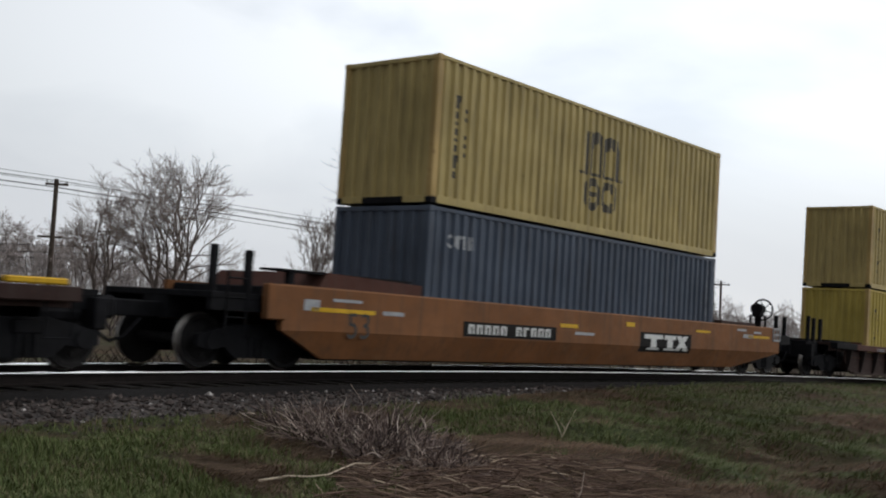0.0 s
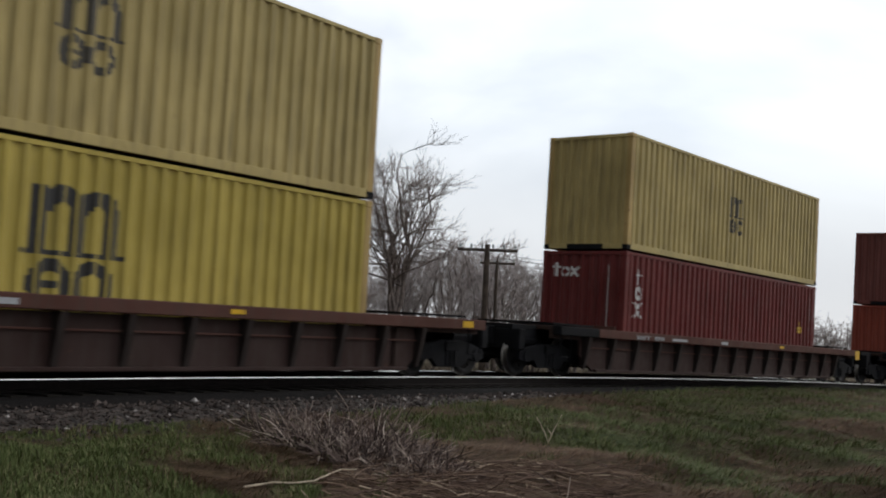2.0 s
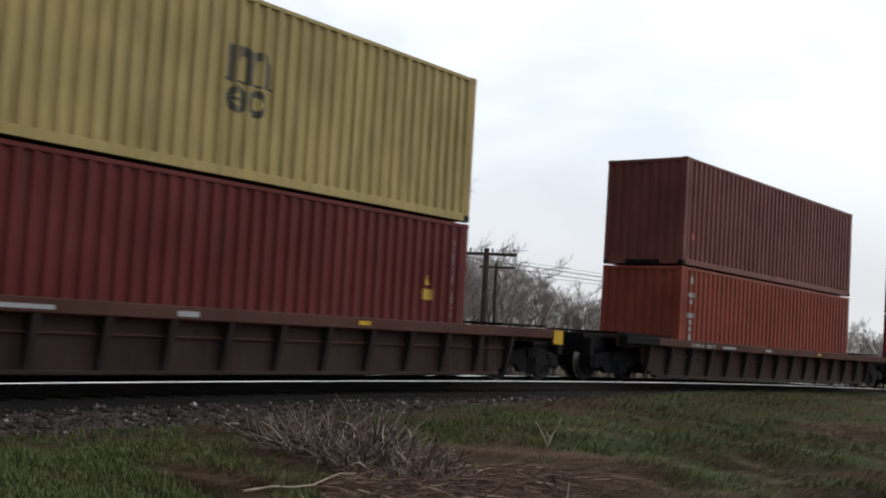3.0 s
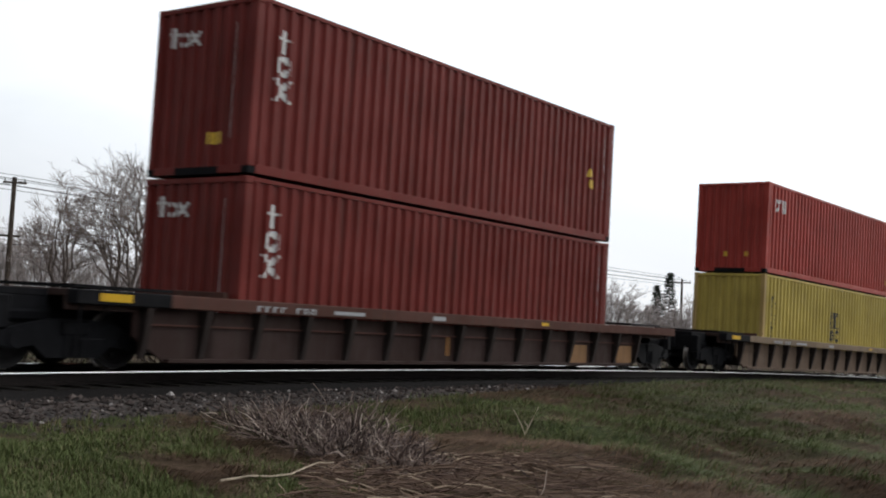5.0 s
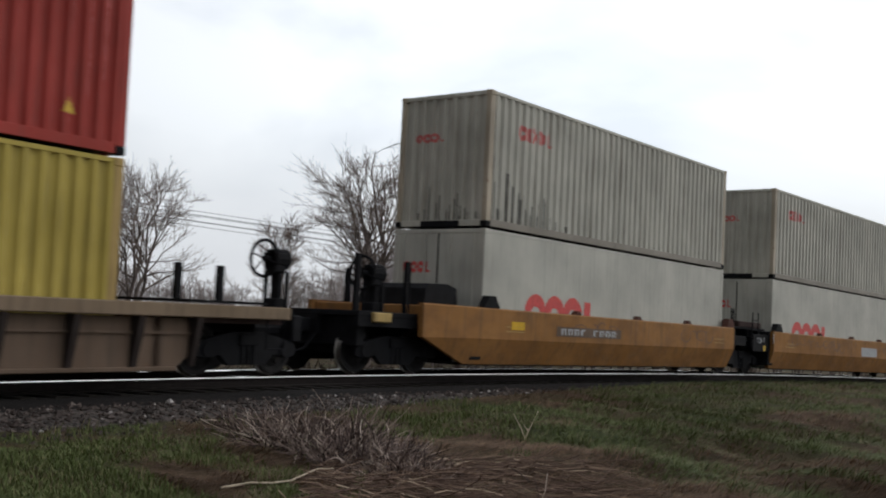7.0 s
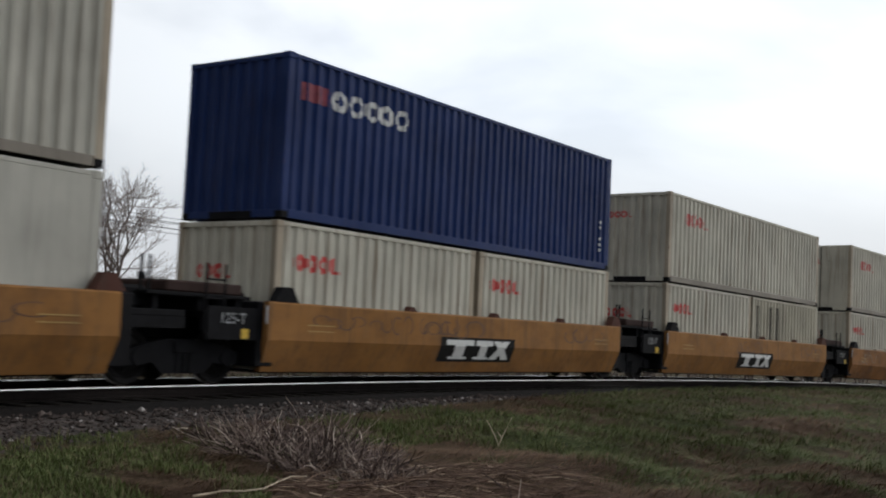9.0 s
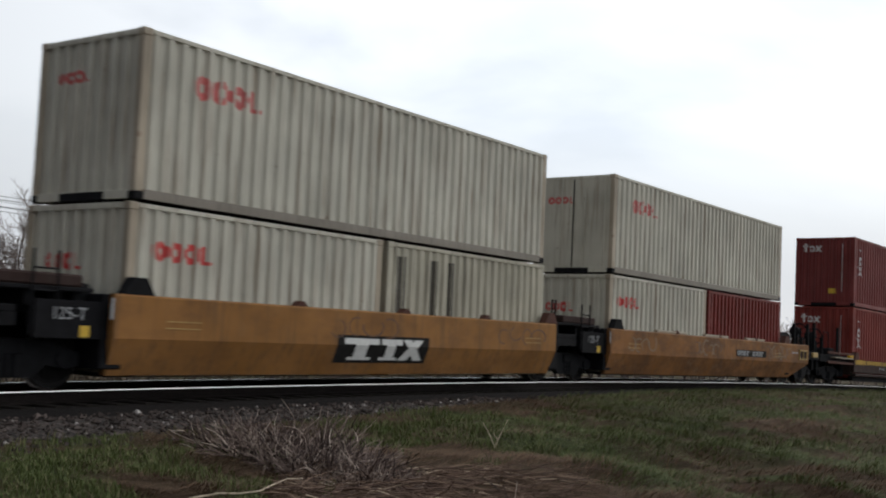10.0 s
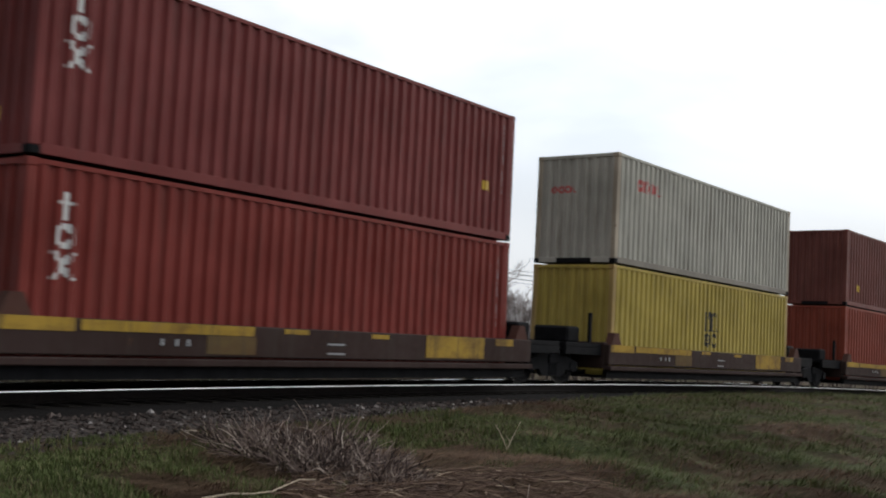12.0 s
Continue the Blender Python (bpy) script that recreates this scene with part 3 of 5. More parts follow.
def wheelset_mesh():
    bm = B()
    tube(bm, [(0, -0.95, 0), (0, 0.95, 0)], 0.085, 10)
    for side in (-1, 1):
        y = 0.755 * side
        prof = [(0.10, y + 0.08 * side), (0.17, y + 0.07 * side), (0.30, y + 0.02 * side), (0.35, y + 0.06 * side), (0.415, y + 0.06 * side),
                (0.42, y - 0.04 * side), (0.445, y - 0.05 * side), (0.445, y - 0.075 * side), (0.33, y - 0.07 * side), (0.12, y - 0.06 * side)]
        rings = []
        for r, yy in prof:
            rings.append([bm.verts.new((r * math.cos(a), yy, r * math.sin(a))) for a in (2 * math.pi * k / 24 for k in range(24))])
        for i, (a, b) in enumerate(zip(rings, rings[1:])):
            for k in range(24):
                f = bm.faces.new((a[k], a[(k + 1) % 24], b[(k + 1) % 24], b[k]))
                f.material_index = 1 if i in (4, 5) else 0
        for k in range(5):
            a = 2 * math.pi * k / 5
            c = Vector((0.22 * math.cos(a), y + 0.055 * side, 0.22 * math.sin(a)))
            box(bm, c.x - 0.03, c.x + 0.03, c.y - 0.02, c.y + 0.02, c.z - 0.03, c.z + 0.03)
    me = finish("wheelset", bm, "wheel", False)
    me.materials.append(M["rim"])
    return me


WHEELSET = wheelset_mesh()


def bogie_mesh():
    bm = B()
    for y in (-1.06, 0.94):
        prism(bm, [(-1.15, 0.34), (-0.95, 0.28), (-0.62, 0.34), (-0.42, 0.17), (0.42, 0.17), (0.62, 0.34), (0.95, 0.28), (1.15, 0.34), (1.15, 0.52),
                   (0.75, 0.62), (0.35, 0.70), (-0.35, 0.70), (-0.75, 0.62), (-1.15, 0.52)], "y", y, y + 0.12)
        for x in (-0.89, 0.89):
            tube(bm, [(x, y - 0.03, 0.42), (x, y + 0.15, 0.42)], 0.13, 10)
        for x in (-0.13, 0.0, 0.13):
            tube(bm, [(x, y + 0.02, 0.2), (x, y + 0.02, 0.5)], 0.055, 8)
    box(bm, -0.22, 0.22, -1.1, 1.1, 0.48, 0.68, 0.02)
    box(bm, -0.6, -0.5, -0.8, 0.8, 0.32, 0.45)
    box(bm, 0.5, 0.6, -0.8, 0.8, 0.32, 0.45)
    return finish("bogie", bm, "black")


BOGIE = bogie_mesh()


def add_bogie(root, x):
    b = new("bogie", BOGIE)
    b.parent = root
    b.matrix_basis = pose(x, 0, 0)
    b["label"] = "grimy black cast steel bogie frame"
    for dx in (-0.89, 0.89):
        w = new("wheelset", WHEELSET)
        w.parent = b
        w.matrix_basis = pose(dx, 0, WHEEL_R)
        KEYED_WHEELS.append((w, dx))


def add_coupler(root, x0, x1):
    d = 1 if x1 > x0 else -1
    bm = B()
    box(bm, min(x0, x1), max(x0, x1), -0.14, 0.14, 0.72, 0.98, 0.02)
    box(bm, x1 - 0.16, x1 + 0.16, -0.2, 0.2, 0.68, 1.02, 0.05)
    part("coupler", bm, "black", root)
    part("air_hose", tube(B(), [(x1 - d * 0.5, -0.35, 0.7), (x1 - d * 0.2, -0.38, 0.42), (x1, -0.3, 0.35)], 0.025), "black", root)


def brake_wheel(root, x, y, z, post=0.7, face=1):
    """Hand brake: slim post, gear housing, and a spoked wheel that faces along the track."""
    bm = B()
    box(bm, x - 0.06, x + 0.06, y - 0.09, y + 0.09, z, z + post + 0.1, 0.015)
    box(bm, x - 0.16, x + 0.16, y - 0.14, y + 0.14, z, z + 0.18, 0.02)
    tube(bm, [(x - 0.16 * face, y, z + post), (x + 0.2 * face, y, z + post)], [0.19, 0.16], 12)
    box(bm, x - 0.2, x + 0.1, y - 0.13, y + 0.13, z + post - 0.24, z + post + 0.16, 0.03)
    for dy in (-0.24, 0.24):
        box(bm, x - 0.04, x + 0.02, y + dy - 0.025, y + dy + 0.025, z, z + post * 0.75, 0.005)
    tube(bm, [(x, y + 0.05, z + 0.1), (x - 0.3 * face, y + 0.05, z + 0.02)], 0.03, 5)
    part("brake_stand", bm, "black", root)
    bm = B()
    n, r, xw = 24, 0.31, x + 0.34 * face
    tube(bm, [(xw, y + r * math.cos(2 * math.pi * k / n), z + post + r * math.sin(2 * math.pi * k / n)) for k in range(n + 1)], 0.03, 5)
    for k in range(3):
        a = math.pi * k / 3 + 0.3
        tube(bm, [(xw, y - r * math.cos(a), z + post - r * math.sin(a)), (xw, y + r * math.cos(a), z + post + r * math.sin(a))], 0.014, 4)
    tube(bm, [(x + 0.18 * face, y, z + post), (xw + 0.02 * face, y, z + post)], 0.045, 8)
    part("brake_wheel", bm, "black", root, "round spoked hand brake wheel")


def handrail(root, x, y, z0, z1, w=0.28):
    part("grab_iron", tube(B(), [(x, y, z0), (x, y, z1), (x + w, y, z1), (x + w, y, z0)], 0.022, 5), "black", root)


def guide_post(root, x, y, z0, z1):
    part("guide_post", box(B(), x - 0.06, x + 0.06, y - 0.05, y + 0.05, z0, z1, 0.01), "black", root)


def end_ladder(root, x, y, z0, z1):
    bm = B()
    for dx in (-0.2, 0.2):
        tube(bm, [(x + dx, y, z0), (x + dx, y, z1)], 0.02, 5)
    n = int((z1 - z0) / 0.3)
    for i in range(1, n + 1):
        tube(bm, [(x - 0.2, y, z0 + i * 0.3), (x + 0.2, y, z0 + i * 0.3)], 0.014, 4)
    part("ladder", bm, "black", root)


def well_side(root, mat, x0, x1, top, fold, low, sl0, sl1):
    """Both bulging side sheets of a well, their lower half folded inwards; sl: length of the cut-up ends."""
    for sd in (-1, 1):
        bm = B()
        yo, yi = 1.52 * sd, 1.40 * sd
        cols = [(x0, fold + 0.05), (x0 + sl0, low), (x1 - sl1, low), (x1, fold + 0.05)]
        prev = None
        for x, zl in cols:
            f = min(1.0, max(0.0, (fold - zl) / (fold - low)))
            zl2 = min(zl, fold - 0.02)
            ylow = 1.52 - 0.20 * f
            col = [bm.verts.new(p) for p in ((x, ylow * sd, zl2), (x, yo, fold), (x, yo, top - 0.03), (x, yo - 0.03 * sd, top), (x, yi, top), (x, yi, fold), (x, (ylow - 0.1) * sd, zl2))]
            if prev:
                n = len(col)
                for k in range(n):
                    bm.faces.new((prev[k], col[k], col[(k + 1) % n], prev[(k + 1) % n]))
            else:
                bm.faces.new(col)
            prev = col
        bm.faces.new(prev[::-1])
        part("well_side", bm, mat, root)
    part("well_floor", box(B(), x0 + sl0 + 0.1, x1 - sl1 - 0.1, -1.2, 1.2, low - 0.03, low + 0.01), "black", root)


def end_deck(root, x0, x1, z, mat="black", half=1.35):
    """End platform over a bogie: deck plate, centre sill, bulkhead."""
    bm = B()
    box(bm, x0, x1, -half, half, z - 0.1, z, 0.01)
    box(bm, x0, x1, -0.3, 0.3, z - 0.45, z - 0.1)
    box(bm, x0, x1, -half, -half + 0.1, z - 0.28, z - 0.1)
    box(bm, x0, x1, half - 0.1, half, z - 0.28, z - 0.1)
    return part("end_platform", bm, mat, root)


def plate(root, name, mat, x0, x1, z0, z1, y=-1.526, label=""):
    return part(name, box(B(), x0, x1, y - 0.004, y + 0.001, z0, z1), mat, root, label)


def words(root, text, x, z, size, mat, y, name="lettering", shear=0.0):
    cu = bpy.data.curves.new(name, "FONT")
    cu.body, cu.size, cu.shear = text, size, shear
    cu.materials.append(M[mat])
    ob = new(name, cu)
    ob.parent = root
    ob.matrix_basis = pose(x, y, z, 90, 0, 0)
    return ob


def mark_row(root, n, x0, x1, z0, z1, mat, y, seed=1):
    """A row of upright bars in place of a painted number."""
    w = (x1 - x0) / n
    rnd = random.Random(seed)
    bm = B()
    for i in range(n):
        if i == n // 2 and n > 6:
            continue
        a = x0 + i * w
        box(bm, a, a + w * 0.28, y - 0.003, y, z0, z1)
        box(bm, a + w * 0.28, a + w * 0.7, y - 0.003, y, z1 - (z1 - z0) * 0.22, z1)
        if rnd.random() > 0.4:
            box(bm, a + w * 0.5, a + w * 0.72, y - 0.003, y, z0, z1 - (z1 - z0) * 0.22)
    part("painted_number", bm, mat, root)["kind"] = "stuff"


EMBLEM = (either(bar(0.07, 0.43, 0.68, 0.88), bar(0.19, 0.31, 0.12, 0.7), bar(0.13, 0.37, 0.1, 0.2)),
          either(bar(0.46, 0.68, 0.68, 0.88), bar(0.51, 0.62, 0.12, 0.7), bar(0.46, 0.66, 0.1, 0.2)),
          lambda u, v: 0.1 < v < 0.88 and (abs(u - 0.70 - 0.2 * v) < 0.05 or abs(u - 0.92 + 0.2 * v) < 0.05))


def emblem_panel(root, x0, x1, z0, z1, fold, low):
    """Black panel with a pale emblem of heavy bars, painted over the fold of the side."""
    def skin(out):
        return lambda x, d, z: (x, -1.52 + (0.2 * (fold - z) / (fold - low) if z < fold else 0.0) - out, z)
    bm = B()
    decal(bm, solid, x0, x1, z0, z1, skin(0.003), True, 0.3, 28, fold)
    part("sign_panel", bm, "sign_black", root)
    for shape in EMBLEM:
        bm = B()
        decal(bm, shape, x0, x1, z0, z1, skin(0.007), True, 0.04, 28, fold)
        part("emblem", bm, "mark_white", root)


def scrawl(root, x, z, w, h, y, seed, mat="graffiti", label="dark sprayed scribble"):
    """A faint sprayed squiggle."""
    rnd = random.Random(seed)
    bm = B()
    for k in range(4):
        cx, cz, rx, rz = x + w * (k + 0.5) / 4, z + h * rnd.uniform(0.4, 0.6), w / 8 * rnd.uniform(0.8, 1.5), h * rnd.uniform(0.25, 0.5)
        a0 = rnd.uniform(0, 6)
        prev = None
        for i in range(14):
            a = a0 + i / 13 * rnd.uniform(4.0, 4.3)
            p = [(cx + math.cos(a) * rx * q, y - 0.004, cz + math.sin(a) * rz * q) for q in (0.84, 1.0)]
            vs = [bm.verts.new(c) for c in p]
            if prev:
                bm.faces.new((prev[0], prev[1], vs[1], vs[0]))
            prev = vs
    part("graffiti", bm, mat, root, label)


# ---- the cars ----
def car_orange_single():
    """Single orange well car with slanted ends."""
    r = tagged(new("well_car"), "orange-brown single well car carrying two stacked containers", "railway wagon", "cars of the train")
    well_side(r, "orange_new", -9.9, 9.95, 1.37, 0.66, 0.2, 1.1, 2.8)
    for x0, x1, sd in ((-9.9, -6.3, -1), (6.3, 9.95, 1)):
        part("end_bulkhead", box(B(), min(x0, x1) + 0.1, max(x0, x1) - 0.1, -1.38, 1.38, 0.95, 1.33, 0.02), "orange_new" if sd > 0 else "black", r)
        end_deck(r, 9.8 if sd > 0 else -11.2, 11.2 if sd > 0 else -9.8, 1.18)
        add_bogie(r, 10.0 * sd)
        add_coupler(r, 11.0 * sd, 12.2 * sd)
        part("container_stop", box(B(), 6.35 * sd - 0.1, 6.35 * sd + 0.1, -1.1, 1.1, 1.33, 1.5, 0.02), "black", r)
    part("top_cover", box(B(), 6.9, 9.2, -1.1, 1.1, 1.335, 1.47, 0.03), "car_brown", r)
    part("top_cover", prism(B(), [(-9.0, 1.335), (-6.35, 1.335), (-6.35, 1.56), (-8.8, 1.62)], "y", -1.36, 1.36), "car_rust", r, "rust-brown cover plate over the well end")
    for x in (-9.6, -8.8, -7.6):
        part("deck_bracket", box(B(), x, x + 0.12, -1.3, -1.18, 1.33, 1.58, 0.01), "black", r)
    part("walkway", box(B(), -9.9, -6.6, -1.33, -0.9, 1.585, 1.62), "black", r)
    emblem_panel(r, 1.6, 4.25, 0.53, 1.0, 0.66, 0.2)
    plate(r, "sign_panel", "sign_black", -5.25, -2.05, 0.69, 0.97)
    mark_row(r, 11, -5.1, -2.2, 0.74, 0.92, "mark_white", -1.531, 5)
    words(r, "53", -8.45, 0.56, 0.62, "mark_black", -1.53)
    for x0, x1, z0, z1, m in ((-9.3, -7.75, 0.97, 1.04, "yellow_patch"), (-9.45, -9.1, 0.98, 1.16, "mark_grey"), (-7.55, -7.0, 0.98, 1.05, "mark_grey"), (-8.8, -8.1, 1.15, 1.2, "mark_grey"),
                              (-1.9, -1.2, 0.98, 1.06, "yellow_patch"), (4.5, 5.3, 1.08, 1.14, "yellow_patch"), (7.7, 9.2, 1.03, 1.1, "yellow_patch"),
                              (7.4, 8.1, 1.02, 1.12, "mark_grey"), (0.9, 1.3, 1.1, 1.2, "yellow_patch"), (7.0, 7.6, 1.2, 1.26, "mark_grey"), (8.1, 8.6, 1.16, 1.21, "mark_grey"), (-1.3, -0.5, 0.84, 0.9, "mark_grey")):
        plate(r, "painted_mark", m, x0, x1, z0, z1)
    bm = B()
    for z in (1.0, 1.17, 1.34):
        box(bm, 9.45, 9.93, -1.56, -1.53, z - 0.02, z + 0.02)
    for x in (9.45, 9.69, 9.91):
        box(bm, x - 0.02, x + 0.02, -1.565, -1.53, 1.0, 1.34)
    part("sill_step", bm, "mark_grey", r, "pale steel step frame")
    part("side_step", box(B(), -10.25, -9.85, -1.55, -1.4, 0.8, 1.36, 0.02), "orange_new", r)
    brake_wheel(r, 10.75, -0.5, 1.18, 0.75)
    for x in (10.45, 11.1):
        guide_post(r, x, -1.2, 1.1, 1.75)
    for x, z in ((-11.0, 1.9), (-10.3, 1.86)):
        guide_post(r, x, -1.1, 1.1, z)
    end_ladder(r, -10.7, -1.35, 0.5, 1.5)
    return r


def car_ribbed(n):
    """Brown well car with a deep top sill and a row of ribs below."""
    r = tagged(new("well_car"), "brown ribbed-side well car carrying two stacked containers", "railway wagon", "cars of the train")
    web = {5: "car_tan", 0: "black"}.get(n, "car_brown")
    for sd in (-1, 1):
        y0, y1 = sorted((1.30 * sd, 1.56 * sd))
        part("top_sill", box(B(), -7.7, 9.4, y0, y1, 0.92, 1.12, 0.015), {0: "car_brown", 5: "sill_tan"}.get(n, "car_rust"), r)
        part("end_sill", box(B(), -9.3, -7.7, y0, y1, 0.92, 1.12, 0.015), "black", r, "black sill end")
        y0, y1 = sorted((1.30 * sd, 1.35 * sd))
        part("side_web", prism(B(), [(-8.2, 0.9), (-8.2, 0.5), (-7.6, 0.14), (7.1, 0.14), (7.6, 0.5), (7.6, 0.9)], "y", y0, y1), web, r)
        y0, y1 = sorted((1.28 * sd, 1.44 * sd))
        part("bottom_chord", box(B(), -7.6, 7.1, y0, y1, 0.13, 0.19, 0.01), web, r)
    for i in range(14):
        x = -8.05 + i * 1.105
        part("web_stiffener", box(B(), x + 0.055, x + 1.05, -1.40, -1.352, 0.665, 0.69), web if n == 5 else "car_rust", r)
    rib = None
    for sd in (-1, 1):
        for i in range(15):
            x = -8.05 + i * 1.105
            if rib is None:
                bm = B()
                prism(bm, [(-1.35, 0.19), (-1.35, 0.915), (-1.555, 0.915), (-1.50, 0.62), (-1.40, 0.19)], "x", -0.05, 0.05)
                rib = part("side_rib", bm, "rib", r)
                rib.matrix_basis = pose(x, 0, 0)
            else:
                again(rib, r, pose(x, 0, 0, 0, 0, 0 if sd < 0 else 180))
    part("well_floor", box(B(), -7.4, 7.0, -1.27, 1.27, 0.2, 0.24), "black", r)
    for sd in (-1, 1):
        a, b = (7.3, 9.4) if sd > 0 else (-9.3, -7.3)
        end_deck(r, a, b, 1.12, "car_brown", 1.35)
        end_deck(r, *((9.4, 10.2) if sd > 0 else (-10.2, -9.3)), 1.1, "black", 0.9)
        add_bogie(r, 8.95 * sd)
        add_coupler(r, 10.0 * sd, 10.9 * sd)
        part("well_bulkhead", box(B(), 6.75 * sd - 0.08, 6.75 * sd + 0.08, -1.35, 1.35, 0.2, 1.1), "car_brown", r)
        part("draft_sill", box(B(), *sorted((6.9 * sd, 10.3 * sd)), -0.42, 0.42, 0.64, 1.04, 0.02), "black", r)
        part("brake_rigging", box(B(), *sorted((7.65 * sd, 8.0 * sd)), -1.0, 1.0, 0.3, 0.86, 0.03), "black", r)
        part("end_beam", box(B(), *sorted((9.98 * sd, 10.2 * sd)), -1.1, 1.1, 0.55, 1.0, 0.02), "black", r)
        part("air_reservoir", tube(B(), [(9.25 * sd, -0.75, 0.78), (9.9 * sd, -0.75, 0.78)], 0.16, 10), "black", r)
        part("brake_cylinder", tube(B(), [(7.0 * sd, -0.85, 0.7), (7.75 * sd, -0.85, 0.7)], 0.17, 10), "black", r)
    part("deck_grating", box(B(), 7.5, 9.2, -1.2, 0.9, 1.15, 1.19), "black", r)
    part("deck_grating", box(B(), -9.1, -7.4, -1.2, 0.9, 1.15, 1.19), "black", r)
    part("stop_bar", box(B(), -6.3, -6.2, -1.1, 1.1, 1.12, 1.22, 0.01), "car_rust", r)
    if n in (4, 5):
        plate(r, "safety_mark", "yellow_patch", -8.95, -8.4, 0.97, 1.08, -1.566)
    plate(r, "safety_mark", "yellow_patch", 2.55, 2.85, 0.99, 1.06, -1.566)
    plate(r, "painted_mark", "mark_grey", -4.2, -3.4, 0.97, 1.03, -1.566)
    plate(r, "painted_mark", "mark_grey", -1.4, -1.0, 0.97, 1.05, -1.566)
    if n == 0:
        part("step_block", box(B(), 8.3, 9.2, -1.54, -1.4, 1.13, 1.22, 0.02), "yellow_patch", r)
    if n == 1:
        plate(r, "safety_mark", "yellow_patch", 8.6, 8.95, 0.96, 1.08, -1.566)
    if n == 2:
        plate(r, "end_plate", "yellow_patch", 9.0, 9.38, 0.80, 1.10, -1.568)
    if n == 4:
        for k, (x0, x1, z0, z1) in enumerate(((-0.66, -0.52, 0.3, 0.68), (4.2, 5.0, 0.17, 0.6), (6.5, 7.3, 0.2, 0.62))):
            plate(r, "rust_patch", "orange" if k == 0 else "graffiti_pale", x0, x1, z0, z1, -1.352)
    mark_row(r, 8, -6.0, -4.6, 0.95, 1.04, "mark_grey", -1.567, n)
    for x in (-9.0, 9.1):
        part("step_iron", tube(B(), [(x - 0.2, -1.5, 0.92), (x - 0.2, -1.5, 0.45), (x + 0.2, -1.5, 0.45), (x + 0.2, -1.5, 0.92)], 0.018, 5), "black", r)
    if n == 1:
        for x, z in ((-9.7, 1.85), (-9.2, 1.85), (-10.1, 1.9)):
            guide_post(r, x, -0.9, 1.1, z)
    if n == 5:
        for x in (7.6, 8.5):
            guide_post(r, x, -0.8, 1.15, 1.75)
        brake_wheel(r, 9.95, -0.7, 1.1, 0.85, -1)
        handrail(r, 10.15, -0.5, 1.1, 2.1, 0.08)
    return r


def car_articulated(n, first, last):
    """One unit of the ochre articulated well car; neighbouring units share a bogie."""
    r = tagged(new("articulated_well_unit"), "grimy ochre-orange unit of an articulated well car", "railway wagon", "cars of the train")
    x0, x1 = (-8.4 if first else -6.55), (8.2 if last else 6.3)
    well_side(r, "orange_worn" if n == 10 else "orange", x0, x1, 1.37, 0.74, 0.21, 1.6 if first else 0.05, 1.5 if last else 0.05)
    if first or last:
        a, b = (-8.3, -6.4) if first else (6.3, 8.1)
        part("end_bulkhead", box(B(), a, b, -1.38, 1.38, 0.95, 1.33, 0.02), "orange", r)
    for sd in (-1, 1):
        outer = (first and sd < 0) or (last and sd > 0)
        xe = 10.0 if outer else 7.75
        a = (8.1 if outer else 6.2) * sd
        end_deck(r, min(a, xe * sd), max(a, xe * sd), 1.15, "black", 1.3)
        part("end_frame", box(B(), 6.45 * sd - 0.2, 6.45 * sd + 0.2, -1.38, 1.38, 0.3, 1.36, 0.02), "black", r)
        if outer:
            add_bogie(r, 8.6 * sd)
            add_coupler(r, 9.8 * sd, 10.6 * sd)
            brake_wheel(r, 9.0 * sd, -0.75, 1.15, 0.72, sd)
            handrail(r, 8.45 * sd, -1.1, 1.1, 2.0, 0.1)
            part("step_block", box(B(), 9.4 * sd - 0.25, 9.4 * sd + 0.25, -1.38, -1.2, 0.95, 1.13, 0.02), "post_brown", r)
            part("brake_rigging", box(B(), 7.55 * sd - 0.15, 7.55 * sd + 0.15, -1.1, 1.1, 0.3, 1.0, 0.03), "black", r)
            part("end_beam", box(B(), 9.75 * sd - 0.12, 9.75 * sd + 0.12, -1.15, 1.15, 0.5, 1.05, 0.02), "black", r)
            for gx, gz in ((8.25, 2.15), (9.7, 2.2)):
                guide_post(r, gx * sd, -0.95, 1.1, gz)
            guide_post(r, 7.9 * sd, 0.9, 1.35, 2.05)
            part("tool_box", prism(B(), [(7.2 * sd - 0.55, 1.34), (7.2 * sd + 0.55, 1.34), (7.2 * sd + 0.5, 1.72), (7.2 * sd + 0.2, 1.8), (7.2 * sd - 0.4, 1.78), (7.2 * sd - 0.5, 1.68)], "y", -1.0, 0.7), "black", r)
        else:
            if sd < 0:
                add_bogie(r, -7.9)
                end_ladder(r, -7.6, -1.36, 0.75, 1.9)
                bm = B()
                box(bm, -8.9, -6.75, -1.3, 1.3, 1.36, 1.42, 0.01)
                for x in (-8.7, -7.8, -7.0):
                    box(bm, x, x + 0.1, -1.2, 1.2, 1.15, 1.36)
                part("end_walkway", bm, "black", r)
                part("walkway_box", box(B(), -8.5, -6.9, -1.25, 0.9, 1.42, 1.6, 0.03), "car_brown", r)
                for x in (-8.95, -8.8):
                    part("grab_iron", tube(B(), [(x, -1.2, 1.4), (x, -1.2, 1.95)], 0.025, 5), "black", r)
            guide_post(r, 7.1 * sd, 1.0, 1.1, 1.8)
            part("control_box", box(B(), 6.9 * sd - 0.35, 6.9 * sd + 0.35, -1.0, 0.2, 1.15, 1.5, 0.05), "black", r)
        # tapered guide lugs on the well corners
        bm = B()
